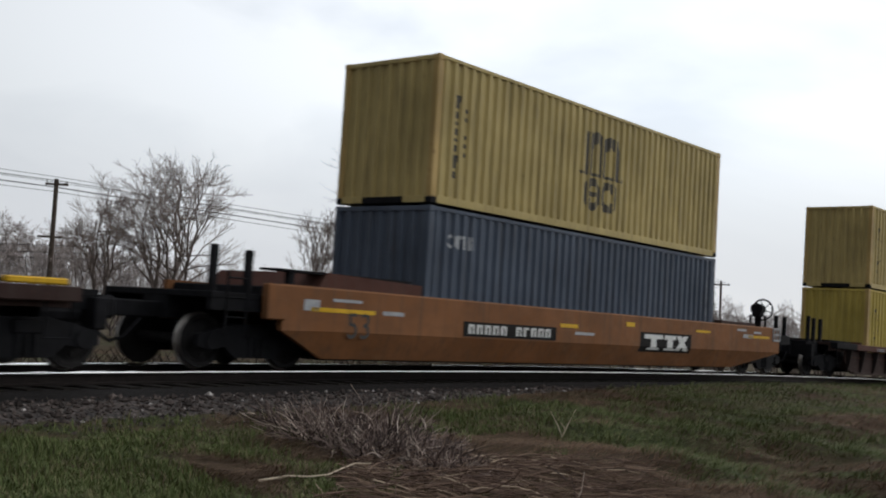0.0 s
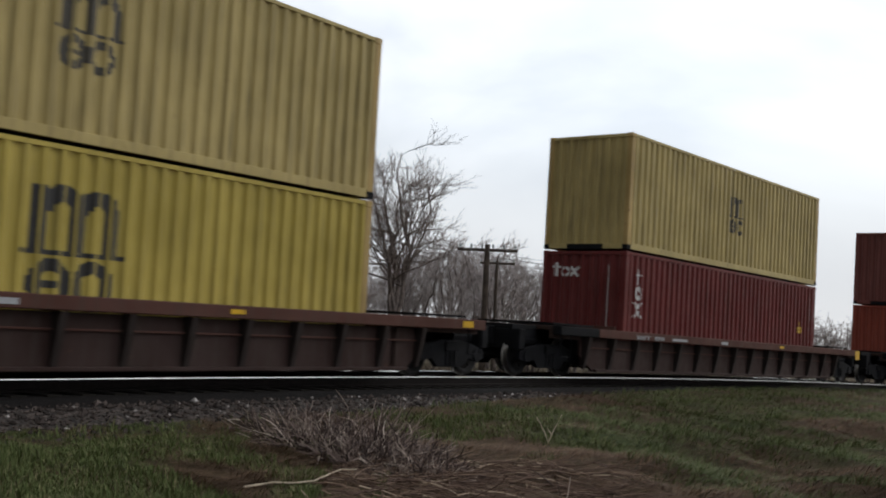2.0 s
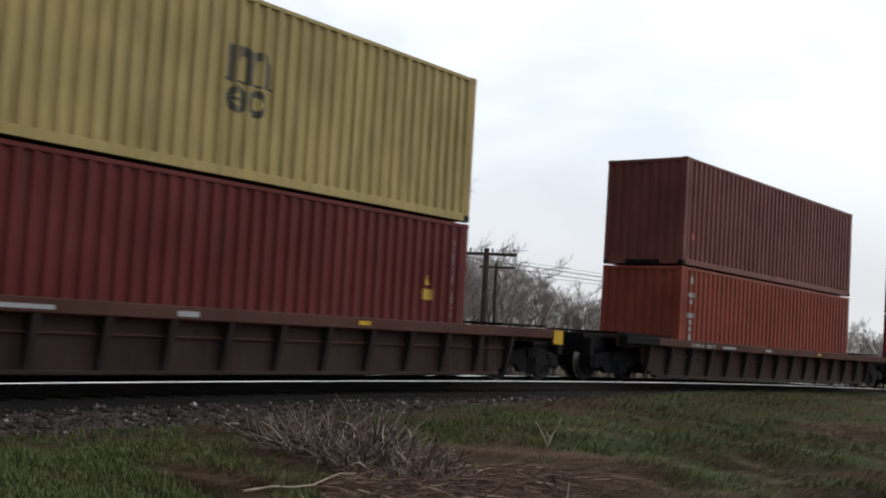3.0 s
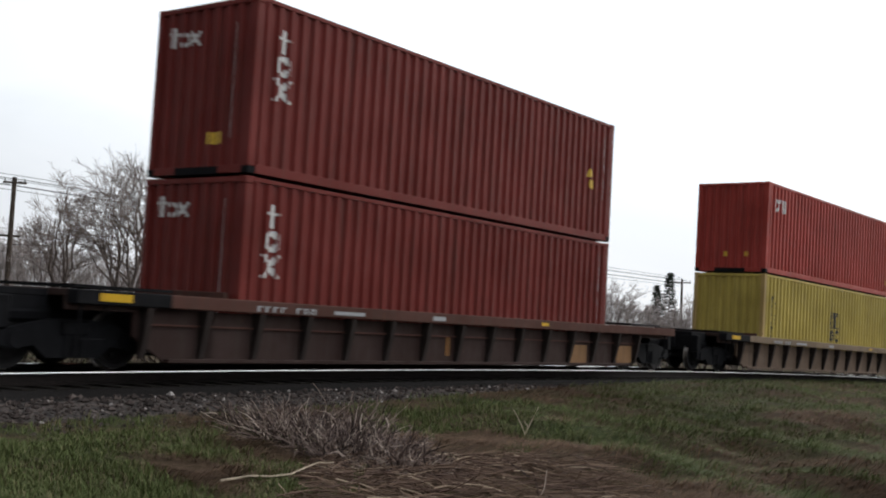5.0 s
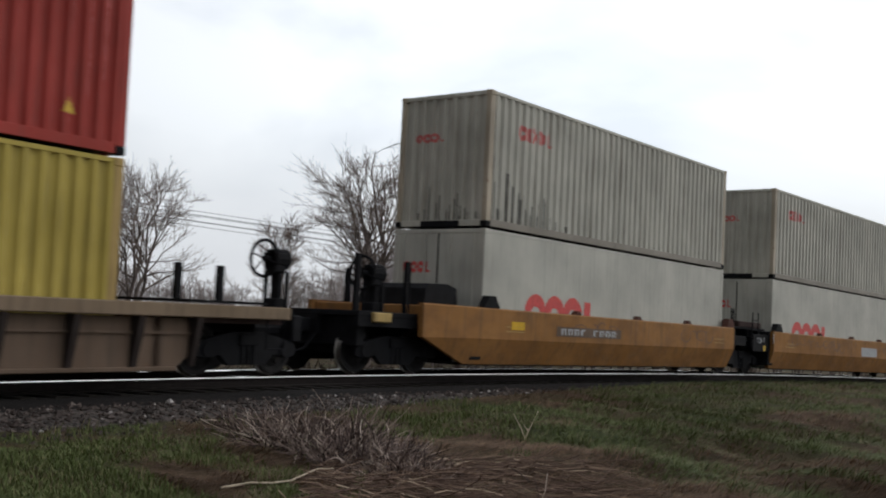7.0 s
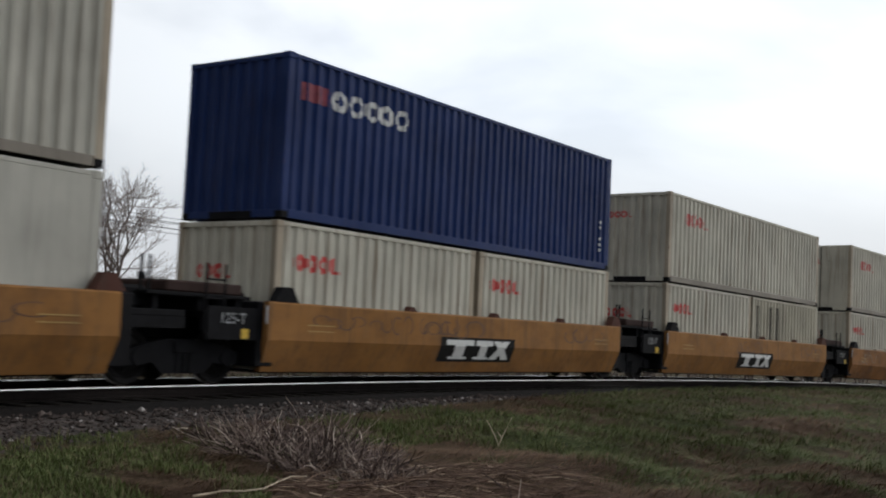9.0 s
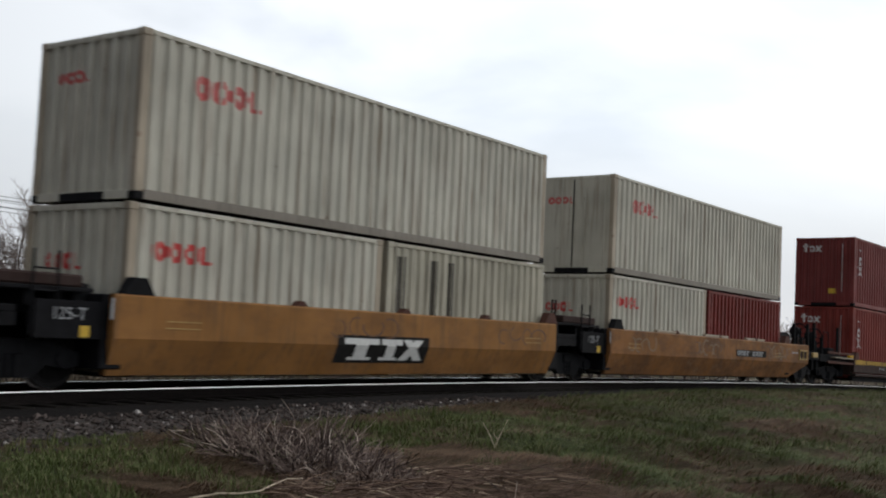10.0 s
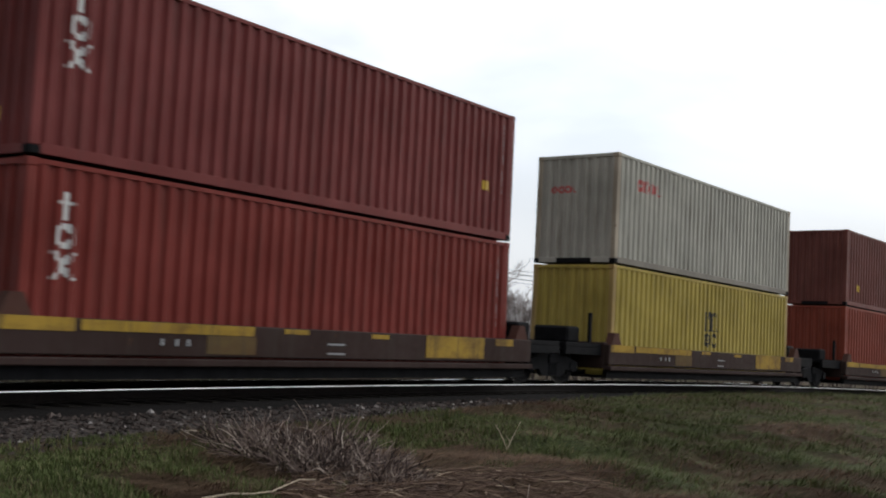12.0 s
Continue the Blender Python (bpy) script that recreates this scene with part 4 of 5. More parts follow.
        prism(bm, [(6.1 * sd - 0.28, 1.37), (6.1 * sd + 0.28, 1.37), (6.1 * sd + 0.12, 1.62), (6.1 * sd - 0.12, 1.62)], "y", -1.5, -1.32)
        part("corner_guide", bm, "car_rust" if sd > 0 else "black", r)
    for x in (-2.6, 0.4, 3.3):
        part("top_lug", prism(B(), [(x - 0.14, 1.37), (x + 0.14, 1.37), (x + 0.05, 1.46), (x - 0.05, 1.46)], "y", -1.5, -1.36), "car_rust", r)
    for i in range(2):
        scrawl(r, -4.6 + 5.6 * i + 0.3 * n, 0.85, 2.0, 0.4, -1.521, 10 * n + i)
    if n in (7, 8):
        for i in range(3):
            scrawl(r, -5.4 + 1.5 * i, 0.9, 1.3, 0.36, -1.523, 60 + 3 * n + i)
    if n in (8, 9):
        emblem_panel(r, -1.65, 1.15, 0.42, 0.92, 0.74, 0.21)
    elif n == 7:
        plate(r, "sign_panel", "mark_grey", 1.2, 2.8, 0.78, 1.1)
    elif n == 6:
        plate(r, "sign_panel", "car_tan", -3.6, -0.6, 0.86, 1.08)
        mark_row(r, 9, -3.4, -0.8, 0.9, 1.04, "mark_grey", -1.531, 6)
        plate(r, "painted_mark", "yellow_patch", -5.4, -4.9, 0.95, 1.12)
    elif n == 10:
        plate(r, "sign_panel", "sign_black", 1.6, 4.1, 0.84, 1.05)
        mark_row(r, 9, 1.7, 3.9, 0.87, 1.02, "mark_grey", -1.531, 10)
        plate(r, "painted_mark", "mark_grey", 6.5, 7.1, 1.05, 1.09)
        bm = B()
        for z in (0.86, 1.16):
            box(bm, 7.2, 8.0, -1.56, -1.53, z - 0.025, z + 0.025)
        for x in (7.22, 7.6, 7.98):
            box(bm, x - 0.02, x + 0.02, -1.56, -1.53, 0.86, 1.16)
        part("sill_step", bm, "post_brown", r, "rusty step frame at the end of the side")
        # flat dark plate stands in for the shaded opening of the step frame
        part("step_shade", box(B(), 7.24, 7.96, -1.529, -1.522, 0.885, 1.135), "car_brown", r)
        for i, (x, w) in enumerate(((4.3, 1.3), (5.4, 1.0), (-5.6, 1.6), (-1.2, 1.4))):
            scrawl(r, x, 0.78, w, 0.48, -1.523, 90 + i, "spray_pale", "pale sprayed scribble")
        for i in range(3):
            part("pad_strip", box(B(), -3.9 + 3.2 * i, -2.0 + 3.0 * i, -1.5, -1.4, 1.37, 1.44, 0.01), "post_grey", r)
    for x in (-5.6, 4.9):
        for z in (0.9, 1.0):
            plate(r, "painted_mark", "post_brown", x, x + 0.7, z, z + 0.015)
    if not first:
        part("end_plate", box(B(), -7.75, -6.66, -1.385, -1.365, 0.72, 1.24), "black", r)
        words(r, "125-T", -7.5, 0.98, 0.24, "mark_grey", -1.389)
        plate(r, "end_label", "mark_yellow", -7.02, -6.86, 0.74, 0.9, -1.387)
        plate(r, "end_label", "mark_grey", -6.62, -6.58, 1.0, 1.3, -1.525)
    return r


def car_spine(n, first):
    """Low brown well unit with bright yellow safety bands."""
    r = tagged(new("low_well_unit"), "low brown well unit with worn yellow bands on its sill", "railway wagon", "cars of the train")
    for sd in (-1, 1):
        y0, y1 = sorted((1.36 * sd, 1.52 * sd))
        part("side_sill", box(B(), -6.7, 6.7, y0, y1, 0.5, 1.0, 0.02), "car_brown", r)
        y0, y1 = sorted((1.36 * sd, 1.58 * sd))
        part("sill_flange", box(B(), -6.7, 6.7, y0, y1, 0.36, 0.47, 0.015), "car_brown", r)
        y0, y1 = sorted((1.30 * sd, 1.42 * sd))
        part("lower_web", box(B(), -6.6, 6.6, y0, y1, 0.17, 0.355), "black", r)
    for x0, x1, z0, z1 in ((-6.6, -5.4, 0.82, 1.0), (-5.3, -2.0, 0.84, 0.99), (2.7, 4.75, 0.56, 0.99), (-1.3, -0.7, 0.9, 0.98), (1.0, 1.5, 0.88, 0.96), (5.2, 5.9, 0.84, 0.98)):
        plate(r, "safety_band", "band", x0, x1, z0, z1, -1.526)
    for x in (-3.9, -3.62, -3.4):
        plate(r, "painted_mark", "mark_grey", x, x + 0.05, 0.66, 0.76, -1.526)
    plate(r, "safety_band", "band_dull", -3.0, -1.95, 0.55, 0.83, -1.525, "dull brown-yellow worn band")
    for z in (0.58, 0.74):
        plate(r, "painted_mark", "mark_grey", -0.2, 0.25, z, z + 0.03, -1.526)
    part("well_floor", box(B(), -6.6, 6.6, -1.3, 1.3, 0.16, 0.2), "black", r)
    for sd in (-1, 1):
        outer = first and sd < 0
        xe = 9.6 if outer else 8.4
        end_deck(r, min(6.4 * sd, xe * sd), max(6.4 * sd, xe * sd), 1.12 if outer else 1.0, "black", 1.3)
        part("end_frame", box(B(), 6.55 * sd - 0.15, 6.55 * sd + 0.15, -1.36, 1.36, 0.4, 1.05, 0.02), "car_brown", r)
        if sd < 0:
            add_bogie(r, -8.2 if first else -8.57)
        part("corner_guide", prism(B(), [(6.3 * sd - 0.25, 1.0), (6.3 * sd + 0.25, 1.0), (6.3 * sd + 0.1, 1.3), (6.3 * sd - 0.1, 1.3)], "y", -1.5, -1.3), "car_rust", r)
        part("control_box", box(B(), 7.4 * sd - 0.3, 7.4 * sd + 0.3, -0.9, 0.1, 1.0, 1.4, 0.05), "black", r)
    if first:
        add_coupler(r, -9.4, -10.1)
        brake_wheel(r, -9.1, -0.7, 1.12, 0.65)
        for z in (0.78, 1.14):
            part("platform_edge", box(B(), -9.3, -6.72, -1.5, -1.44, z, z + 0.09, 0.01), "car_rust", r, "rusty edge beam of the end platform")
        part("grating_step", box(B(), -8.6, -6.75, -1.53, -1.30, 1.0, 1.04), "post_grey", r)
        part("corner_mark", box(B(), -7.25, -6.85, -1.55, -1.44, 1.06, 1.14, 0.01), "yellow_patch", r)
        for x, z in ((-9.5, 2.25), (-8.75, 1.75), (-7.15, 2.2)):
            guide_post(r, x, -1.0, 1.1, z)
        part("brake_housing", prism(B(), [(-9.35, 1.12), (-8.65, 1.12), (-8.7, 1.55), (-8.95, 1.72), (-9.25, 1.6)], "y", -0.55, 0.0), "car_rust", r, "rust-red hand brake housing")
        handrail(r, -9.1, -1.2, 1.1, 1.95, 0.5)
        part("brake_rigging", box(B(), -7.0, -6.72, -1.1, 1.1, 0.3, 0.98, 0.03), "black", r)
        part("end_beam", box(B(), -9.6, -9.3, -1.15, 1.15, 0.5, 1.02, 0.02), "black", r)
    else:
        part("end_post", box(B(), -7.3, -7.22, -1.3, -1.22, 1.0, 1.75), "black", r)
    return r


# car: track position at the start, top of the lower layer, its height, height of the upper box
TRAIN_S = [25.0, 48.65, 70.26, 91.92, 113.98, 136.06, 157.56, 173.45, 189.39, 205.16, 220.86, 240.59, 257.74, 275.6]
LAYER = [3.135, 3.14, 3.12, 3.115, 3.14, 3.16, 3.08, 3.09, 2.805, 2.78, 2.83, 3.14, 3.10, 3.16]
UPPER = [2.83, 2.88, 2.88, 2.885, 2.89, 2.892, 2.896, 2.896, 2.87, 2.57, 2.60, 2.78, 2.87, 2.896]
MOVERS = []      # (thing, track position, offset along the car, height)


def load(thing, c, dx, dz):
    MOVERS.append((thing, TRAIN_S[c], dx, dz))
    return thing


def make_train():
    cars = [car_orange_single()] + [car_ribbed(i) for i in range(1, 6)]
    cars += [car_articulated(i, i == 6, i == 10) for i in range(6, 11)] + [car_spine(i, i == 11) for i in range(11, 14)]
    for i, c in enumerate(cars):
        load(c, i, 0, 0)
    ahead = car_ribbed(0)
    MOVERS.append((ahead, TRAIN_S[0] - 23.1, 0, 0))
    lo = 2.85

    def pair(c, low, top, gap=0.04):
        for dx, box_ob, h in low:
            load(box_ob, c, dx, LAYER[c] - gap - h)
        load(top, c, 0, LAYER[c])
    tan = "faded tan shipping container with a dark printed emblem"
    yel = "yellow corrugated shipping container with a dark printed emblem"
    mar = "maroon corrugated shipping container with white printed marks"
    gry = "light grey corrugated shipping container with faded red marks"
    wht = "weathered white shipping container with a red printed emblem"
    pair(0, [(0, container("dull slate-blue corrugated shipping container", "slate", 12.192, lo, marks=[("printed_emblem", "mark_grey", BLOCKS, -5.5, -4.65, 2.1, 2.36)] + rear_codes("mark_grey")), lo)],
         container(tan, "msc_tan", 12.192, UPPER[0], marks=side_logo("mark_dim", 0.12, 1.2) + column_text("mark_dim")))
    pair(1, [(0, container(yel, "msc_yellow", 12.192, lo, marks=side_logo("mark_black", 0.2, 1.1) + column_text("mark_black", 0.85)), lo)],
         container(tan, "msc_tan", 12.192, UPPER[1], marks=side_logo("mark_dim", 0.3, 0.75) + column_text("mark_dim")))
    pair(2, [(0, container(mar, "maroon_dark", 12.192, lo, marks=STACKED + HAZARD + rear_codes(), end_marks=TRIO_END), lo)],
         container(tan, "msc_tan", 12.192, UPPER[2], marks=side_logo("mark_dim", 0.3, 0.7)))
    pair(3, [(0, container("orange-red corrugated shipping container with pale markings", "orange_red", 12.192, lo, marks=[("printed_code", "mark_grey", column(9), -5.62, -5.3, 0.9, 2.6)] + rear_codes("mark_grey")), lo)],
         container("brown-red corrugated shipping container, plain and dull", "brown_red", 12.192, UPPER[3], marks=[("sticker", "mark_pink", solid, -5.6, -5.45, 0.7, 0.85)]))
    pair(4, [(0, container(mar, "maroon", 12.192, lo, marks=STACKED + STICKER + rear_codes(), end_marks=TRIO_END), lo)],
         container(mar, "maroon", 12.192, UPPER[4], marks=STACKED + rear_codes() + [("sticker", "mark_yellow", solid, 5.0, 5.25, 1.2, 1.4), ("sticker", "mark_yellow", lambda u, v: abs(u - 0.5) < 0.5 * (1 - v), 4.9, 5.15, 1.46, 1.7)],
                   end_marks=TRIO_END + [("sticker", "mark_yellow", solid, -0.55, -0.2, 0.5, 0.7)]))
    pair(5, [(0, container(yel, "msc_yellow", 12.192, lo, marks=side_logo("mark_black", 0.2, 0.7) + column_text("mark_black", 0.85)), lo)],
         container("bright red corrugated shipping container with white emblem", "red", 12.192, UPPER[5], marks=[("printed_emblem", "mark_white", BLOCKS, -5.55, -4.6, 2.0, 2.42), ("sticker", "mark_yellow", lambda u, v: abs(u - 0.5) < 0.5 * (1 - v), 5.0, 5.25, 0.45, 0.7)] + rear_codes("mark_pink"),
                   end_marks=[("sticker", "mark_yellow", solid, 0.1, 0.25, 0.5, 0.66), ("sticker", "mark_yellow", solid, -0.6, -0.45, 0.5, 0.66)]))
    reefer = "smooth white insulated shipping container with red rounded marks"
    hump = [("printed_emblem", "mark_red", HUMPS, -4.45, -1.6, 1.05, 1.58)]
    rs = random.Random(2)
    runs = [rs.uniform(0.15, 1.0) * (1 - 0.8 * k / 24) for k in range(24)]

    def streaks(u, v):
        k = min(23, int(u * 24))
        return v < runs[k] and (u * 24) % 1 < 0.25 + 0.5 * runs[(k * 7) % 24] * (1 - 0.6 * v)
    for c in (6, 7):
        soot = [("soot_stain", "soot", streaks, -5.9, -2.7, 0.17, 1.55)] if c == 6 else []
        soot_end = [("soot_stain", "soot", streaks, -1.05, 0.7, 0.15, 1.3)] if c == 6 else []
        pair(c, [(0, container(reefer, "smooth_white", 12.192, lo, "door", True, marks=hump, end_marks=[("printed_emblem", "mark_red", FOUR, 0.2, 0.95, 1.9, 2.15)]), lo)],
             container(gry, "grey", 12.192, UPPER[c], marks=PINK4 + soot, end_marks=PINK4_END + soot_end))
    l20 = 6.058

    def twenty(label, mat, end="wall", marks=(), end_marks=()):
        return container(label, mat, l20, 2.56, end, False, marks, end_marks)
    r20 = [("printed_emblem", "mark_red", FOUR, -2.55, -1.35, 1.72, 2.03)]
    pair(8, [(-3.12, twenty(wht, "white", "wall", r20, RED4_END), 2.56), (3.12, twenty(wht, "white", "wall", r20), 2.56)],
         container("deep blue corrugated shipping container with white emblem", "blue", 12.192, UPPER[8],
                   marks=[("printed_emblem", "mark_white", FIVE, -4.9, -2.6, 2.03, 2.50), ("printed_emblem", "mark_dark_red", solid, -5.7, -5.0, 2.1, 2.42), ("printed_code", "mark_white", column(7), 5.55, 5.63, 0.4, 1.4)]))
    pair(9, [(-3.12, twenty(wht, "white", "wall", r20, RED4_END), 2.56),
             (3.12, twenty("green-grey dirty container with dark upright panels", "green_grey", "wall", [("dark_panel", "mark_dim", solid, -2.75, -2.35, 0.3, 2.3), ("dark_panel", "mark_dim", solid, -1.6, -1.35, 0.3, 2.3), ("dark_panel", "mark_dim", solid, -0.9, -0.7, 0.3, 2.3)]), 2.56)],
         container(wht, "white", 12.192, UPPER[9], marks=PINK4_LOW, end_marks=PINK4_END))
    pair(10, [(-3.12, twenty(wht, "white", "wall", r20, RED4_END), 2.56), (3.12, twenty("dark red corrugated twenty-foot shipping container", "maroon"), 2.56)],
         container(wht, "white", 12.192, UPPER[10], "door", marks=PINK4_LOW, end_marks=PINK4_END))
    pair(11, [(0, container(mar, "maroon_faded", 12.192, lo, marks=STACKED + STICKER + rear_codes(), end_marks=TRIO_END), lo)],
         container(mar, "maroon_top", 12.192, UPPER[11], marks=STACKED + rear_codes("mark_grey") + [("sticker", "mark_yellow", solid, 4.95, 5.2, 1.0, 1.2)], end_marks=TRIO_END + [("sticker", "mark_yellow", solid, -0.5, -0.15, 0.5, 0.7)]))
    pair(12, [(0, container(yel, "msc_yellow", 12.192, lo, marks=side_logo("mark_black", 0.2, 0.7)), lo)],
         container(gry, "grey", 12.192, UPPER[12], marks=PINK4, end_marks=PINK4_END))
    pair(13, [(0, container("orange-red corrugated shipping container with pale markings", "orange_red", 12.192, lo), lo)],
         container("brown-red corrugated shipping container, plain and dull", "brown_red", 12.192, UPPER[13], marks=[("sticker", "mark_yellow", solid, -5.0, -4.7, 0.6, 0.85)]))


def on_car(s, dx, dz):
    x, y, a = on_track(s)
    m = pose(x, y, rise(s) + 0.755 * math.sin(radians(CANT)), CANT, -math.degrees(math.atan(slope(s))), math.degrees(a))
    return m @ Matrix.Translation((dx, 0, dz))


def motions():
    for thing, s0, dx, dz in MOVERS:
        walk(thing, [(t, on_car(s0 - d, dx, dz)) for t, d, *_ in RUN])
    # all wheels roll alike: key one leading and one trailing axle, the rest share their keys
    ts, ds = [r[0] for r in RUN], [r[1] for r in RUN]
    shared = {}
    for w, dx in KEYED_WHEELS:
        if dx not in shared:
            rows = []
            for i in range(361):
                t = i / 30
                turn = math.degrees(float(np.interp(t, ts, ds)) / WHEEL_R)
                rows.append((t, pose(dx, 0, WHEEL_R, 0, -(turn % 360.0), 0)))
            walk(w, rows)
            shared[dx] = w.animation_data
        else:
            w.rotation_mode = "QUATERNION"
            a = w.animation_data_create()
            a.action = shared[dx].action
            a.action_slot = shared[dx].action_slot

# ---- trackside things ----
def scatter_stones():
    rnd = random.Random(4)
    verts, faces = [], []
    for i in range(9000):
        s = 3 + 60 * rnd.random() ** 1.6
        off = -3.7 + 1.75 * rnd.random()
        x, y, a = on_track(s, off)
        z = float(np.interp(off, [-3.7, -3.1, -2.35, -1.75], [-0.52, -0.43, -0.30, -0.235])) + rise(s)
        r = rnd.uniform(0.018, 0.042) if rnd.random() < 0.93 else rnd.uniform(0.04, 0.07)
        b = len(verts)
        for dx, dy, dz in ((1, 0, 0), (0, 1, 0), (-1, 0, 0), (0, -1, 0), (0, 0, 1), (0, 0, -1)):
            q = r * rnd.uniform(0.6, 1.2)
            verts.append((x + dx * q + rnd.uniform(-0.3, 0.3) * r, y + dy * q + rnd.uniform(-0.3, 0.3) * r, z + dz * q * 0.8 + r * 0.3))
        for k in range(4):
            faces.append((b + k, b + (k + 1) % 4, b + 4))
            faces.append((b + (k + 1) % 4, b + k, b + 5))
    me = bpy.data.meshes.new("ballast_stones")
    me.from_pydata(verts, [], faces)
    me.materials.append(M["stone"])
    tagged(new("ballast_stones", me), "loose angular grey-brown ballast stones along the track", "stones", kind="stuff")


def green_here(x, y):
    v = 1.3 * noise.noise((x * 0.30 + 5, y * 0.2, 1)) + 0.6 * noise.noise((x * 1.0, y * 0.8, 7)) + 0.7 * noise.noise((x * 0.9 + 0.5 * y, y * 0.22 - 0.3 * x, 3)) + 0.03
    if -0.4 < x < 2.4 and y < 15 + x:
        v -= 0.55
    if y > 15 + x and x > -0.6:
        v += 0.25
    if x < -1.0 and y > 8.6:
        v += 0.45
    if x > 2.2:
        v += 0.15 + 0.75 * noise.noise((x * 0.7 + 0.6 * y, y * 0.33, 12))
    return v


def grass():
    rnd = random.Random(11)
    for name, mat, label, want in (("green_grass", "green_blade", "short dark green spring grass beside the track", True),
                                   ("dead_grass", "dry_blade", "flattened brown dead grass and straw beside the track", False)):
        verts, faces = [], []
        n = 0
        while n < 120000:
            az = radians(rnd.uniform(-25, 28))
            r = 6.0 * (70 / 6.0) ** (rnd.random() ** 1.15)
            x, y = math.sin(az) * r, math.cos(az) * r
            s, off = to_track(x, y)
            edge = float(np.interp(s, [8, 14, 30], [-3.2, -2.9, -1.9])) + (0.0 if want else 0.5)
            if off > edge or s < -20 or (off > edge - 0.6 and rnd.random() < 0.7):
                continue
            if (green_here(x, y) + rnd.uniform(-0.2, 0.2) > 0.0) != want:
                continue
            n += 1
            z = ground_z(x, y) - 0.01
            k = 1 + 0.02 * r
            tuft = 1.0 + 1.1 * noise.noise((x * 1.7, y * 1.4, 9))
            bank = max(0.0, min(1.0, (x - 0.8) / 2.0))
            h = rnd.uniform(0.03, 0.10 + 0.02 * bank) * tuft if want else rnd.uniform(0.015, 0.07 + 0.04 * bank) * tuft
            w = rnd.uniform(0.003, 0.006) * k
            lean = rnd.uniform(0.02, 0.09 + 0.22 * bank) if want else rnd.uniform(0.08, 0.34)
            a = rnd.gauss(-0.35 + 1.2 * noise.noise((x * 0.25, y * 0.25, 4)), 0.5 if not want else 3.2 - 2.4 * bank)
            lx, ly = math.cos(a) * lean, math.sin(a) * lean
            px, py = -math.sin(a) * w, math.cos(a) * w
            b = len(verts)
            verts += [(x - px, y - py, z), (x + px, y + py, z), (x + lx * 0.4 + px * 0.7, y + ly * 0.4 + py * 0.7, z + h * 0.65),
                      (x + lx * 0.4 - px * 0.7, y + ly * 0.4 - py * 0.7, z + h * 0.65), (x + lx, y + ly, z + h)]
            faces += [(b, b + 1, b + 2, b + 3), (b + 3, b + 2, b + 4)]
        me = bpy.data.meshes.new(name)
        me.from_pydata(verts, [], faces)
        me.materials.append(M[mat])
        tagged(new(name, me), label, "grass", kind="stuff")


def stem(bm, p, d, length, r, rnd, seg=3, n=5, droop=0.25):
    pts, q, v = [], Vector(p), Vector(d).normalized()
    for i in range(n + 1):
        pts.append(tuple(q))
        v = (v + Vector((rnd.uniform(-0.36, 0.36), rnd.uniform(-0.36, 0.36), rnd.uniform(-0.24, 0.17) - droop / n))).normalized()
        q = q + v * (length / n)
    tube(bm, pts, [r * (1 - 0.75 * i / n) for i in range(n + 1)], seg)
    return pts


def dry_bush():
    rnd = random.Random(8)
    root = tagged(new("dry_bush"), "tangled clump of dead grey-brown weed stems", "bush")
    for cx, cy, rad, cnt, hi in ((-1.08, 13.3, 0.7, 287, 0.67), (-1.75, 14.3, 0.45, 100, 0.54), (-0.45, 12.4, 0.5, 262, 0.54), (-0.04, 11.7, 0.45, 187, 0.39), (-0.87, 12.6, 0.35, 137, 0.45)):
        bm = B()
        for i in range(cnt):
            a, q = rnd.uniform(0, 6.283), rad * math.sqrt(rnd.random())
            x, y = cx + math.cos(a) * q * 1.1, cy + math.sin(a) * q * 0.9
            out = Vector((math.cos(a) * q / rad * 0.9 + rnd.uniform(-0.8, 0.8), math.sin(a) * q / rad * 0.5 + rnd.uniform(-0.6, 0.6), rnd.uniform(0.15, 1.1)))
            pts = stem(bm, (x, y, ground_z(x, y) - 0.02), out, hi * rnd.uniform(0.4, 1.1), rnd.uniform(0.006, 0.016), rnd)
            for q in range(rnd.choice((0, 1, 2, 2))):
                stem(bm, pts[2 + q], out + Vector((rnd.uniform(-0.9, 0.9), rnd.uniform(-0.5, 0.5), 0.2)), hi * rnd.uniform(0.2, 0.45), 0.008, rnd, 3, 3)
        part("stem_clump", bm, "weed", root)
    bm = B()
    for i in range(900):
        x, y = rnd.uniform(-0.4, 2.05), rnd.uniform(8.6, 13.0)
        if rnd.random() < 0.35:
            x, y = rnd.uniform(-1.1, 0.5), rnd.uniform(9.0, 12.5)
        a = rnd.gauss(-0.1, 0.7)
        z = ground_z(x, y) + rnd.uniform(0.02, 0.10)
        stem(bm, (x, y, z), (math.cos(a), math.sin(a), rnd.uniform(-0.05, 0.18)), rnd.uniform(0.25, 0.9), rnd.uniform(0.005, 0.010), rnd, 3, 4, 0.15)
    solo("flattened_weeds", bm, "straw", "long dead brown stalks lying flat in the grass", "weeds", kind="stuff")


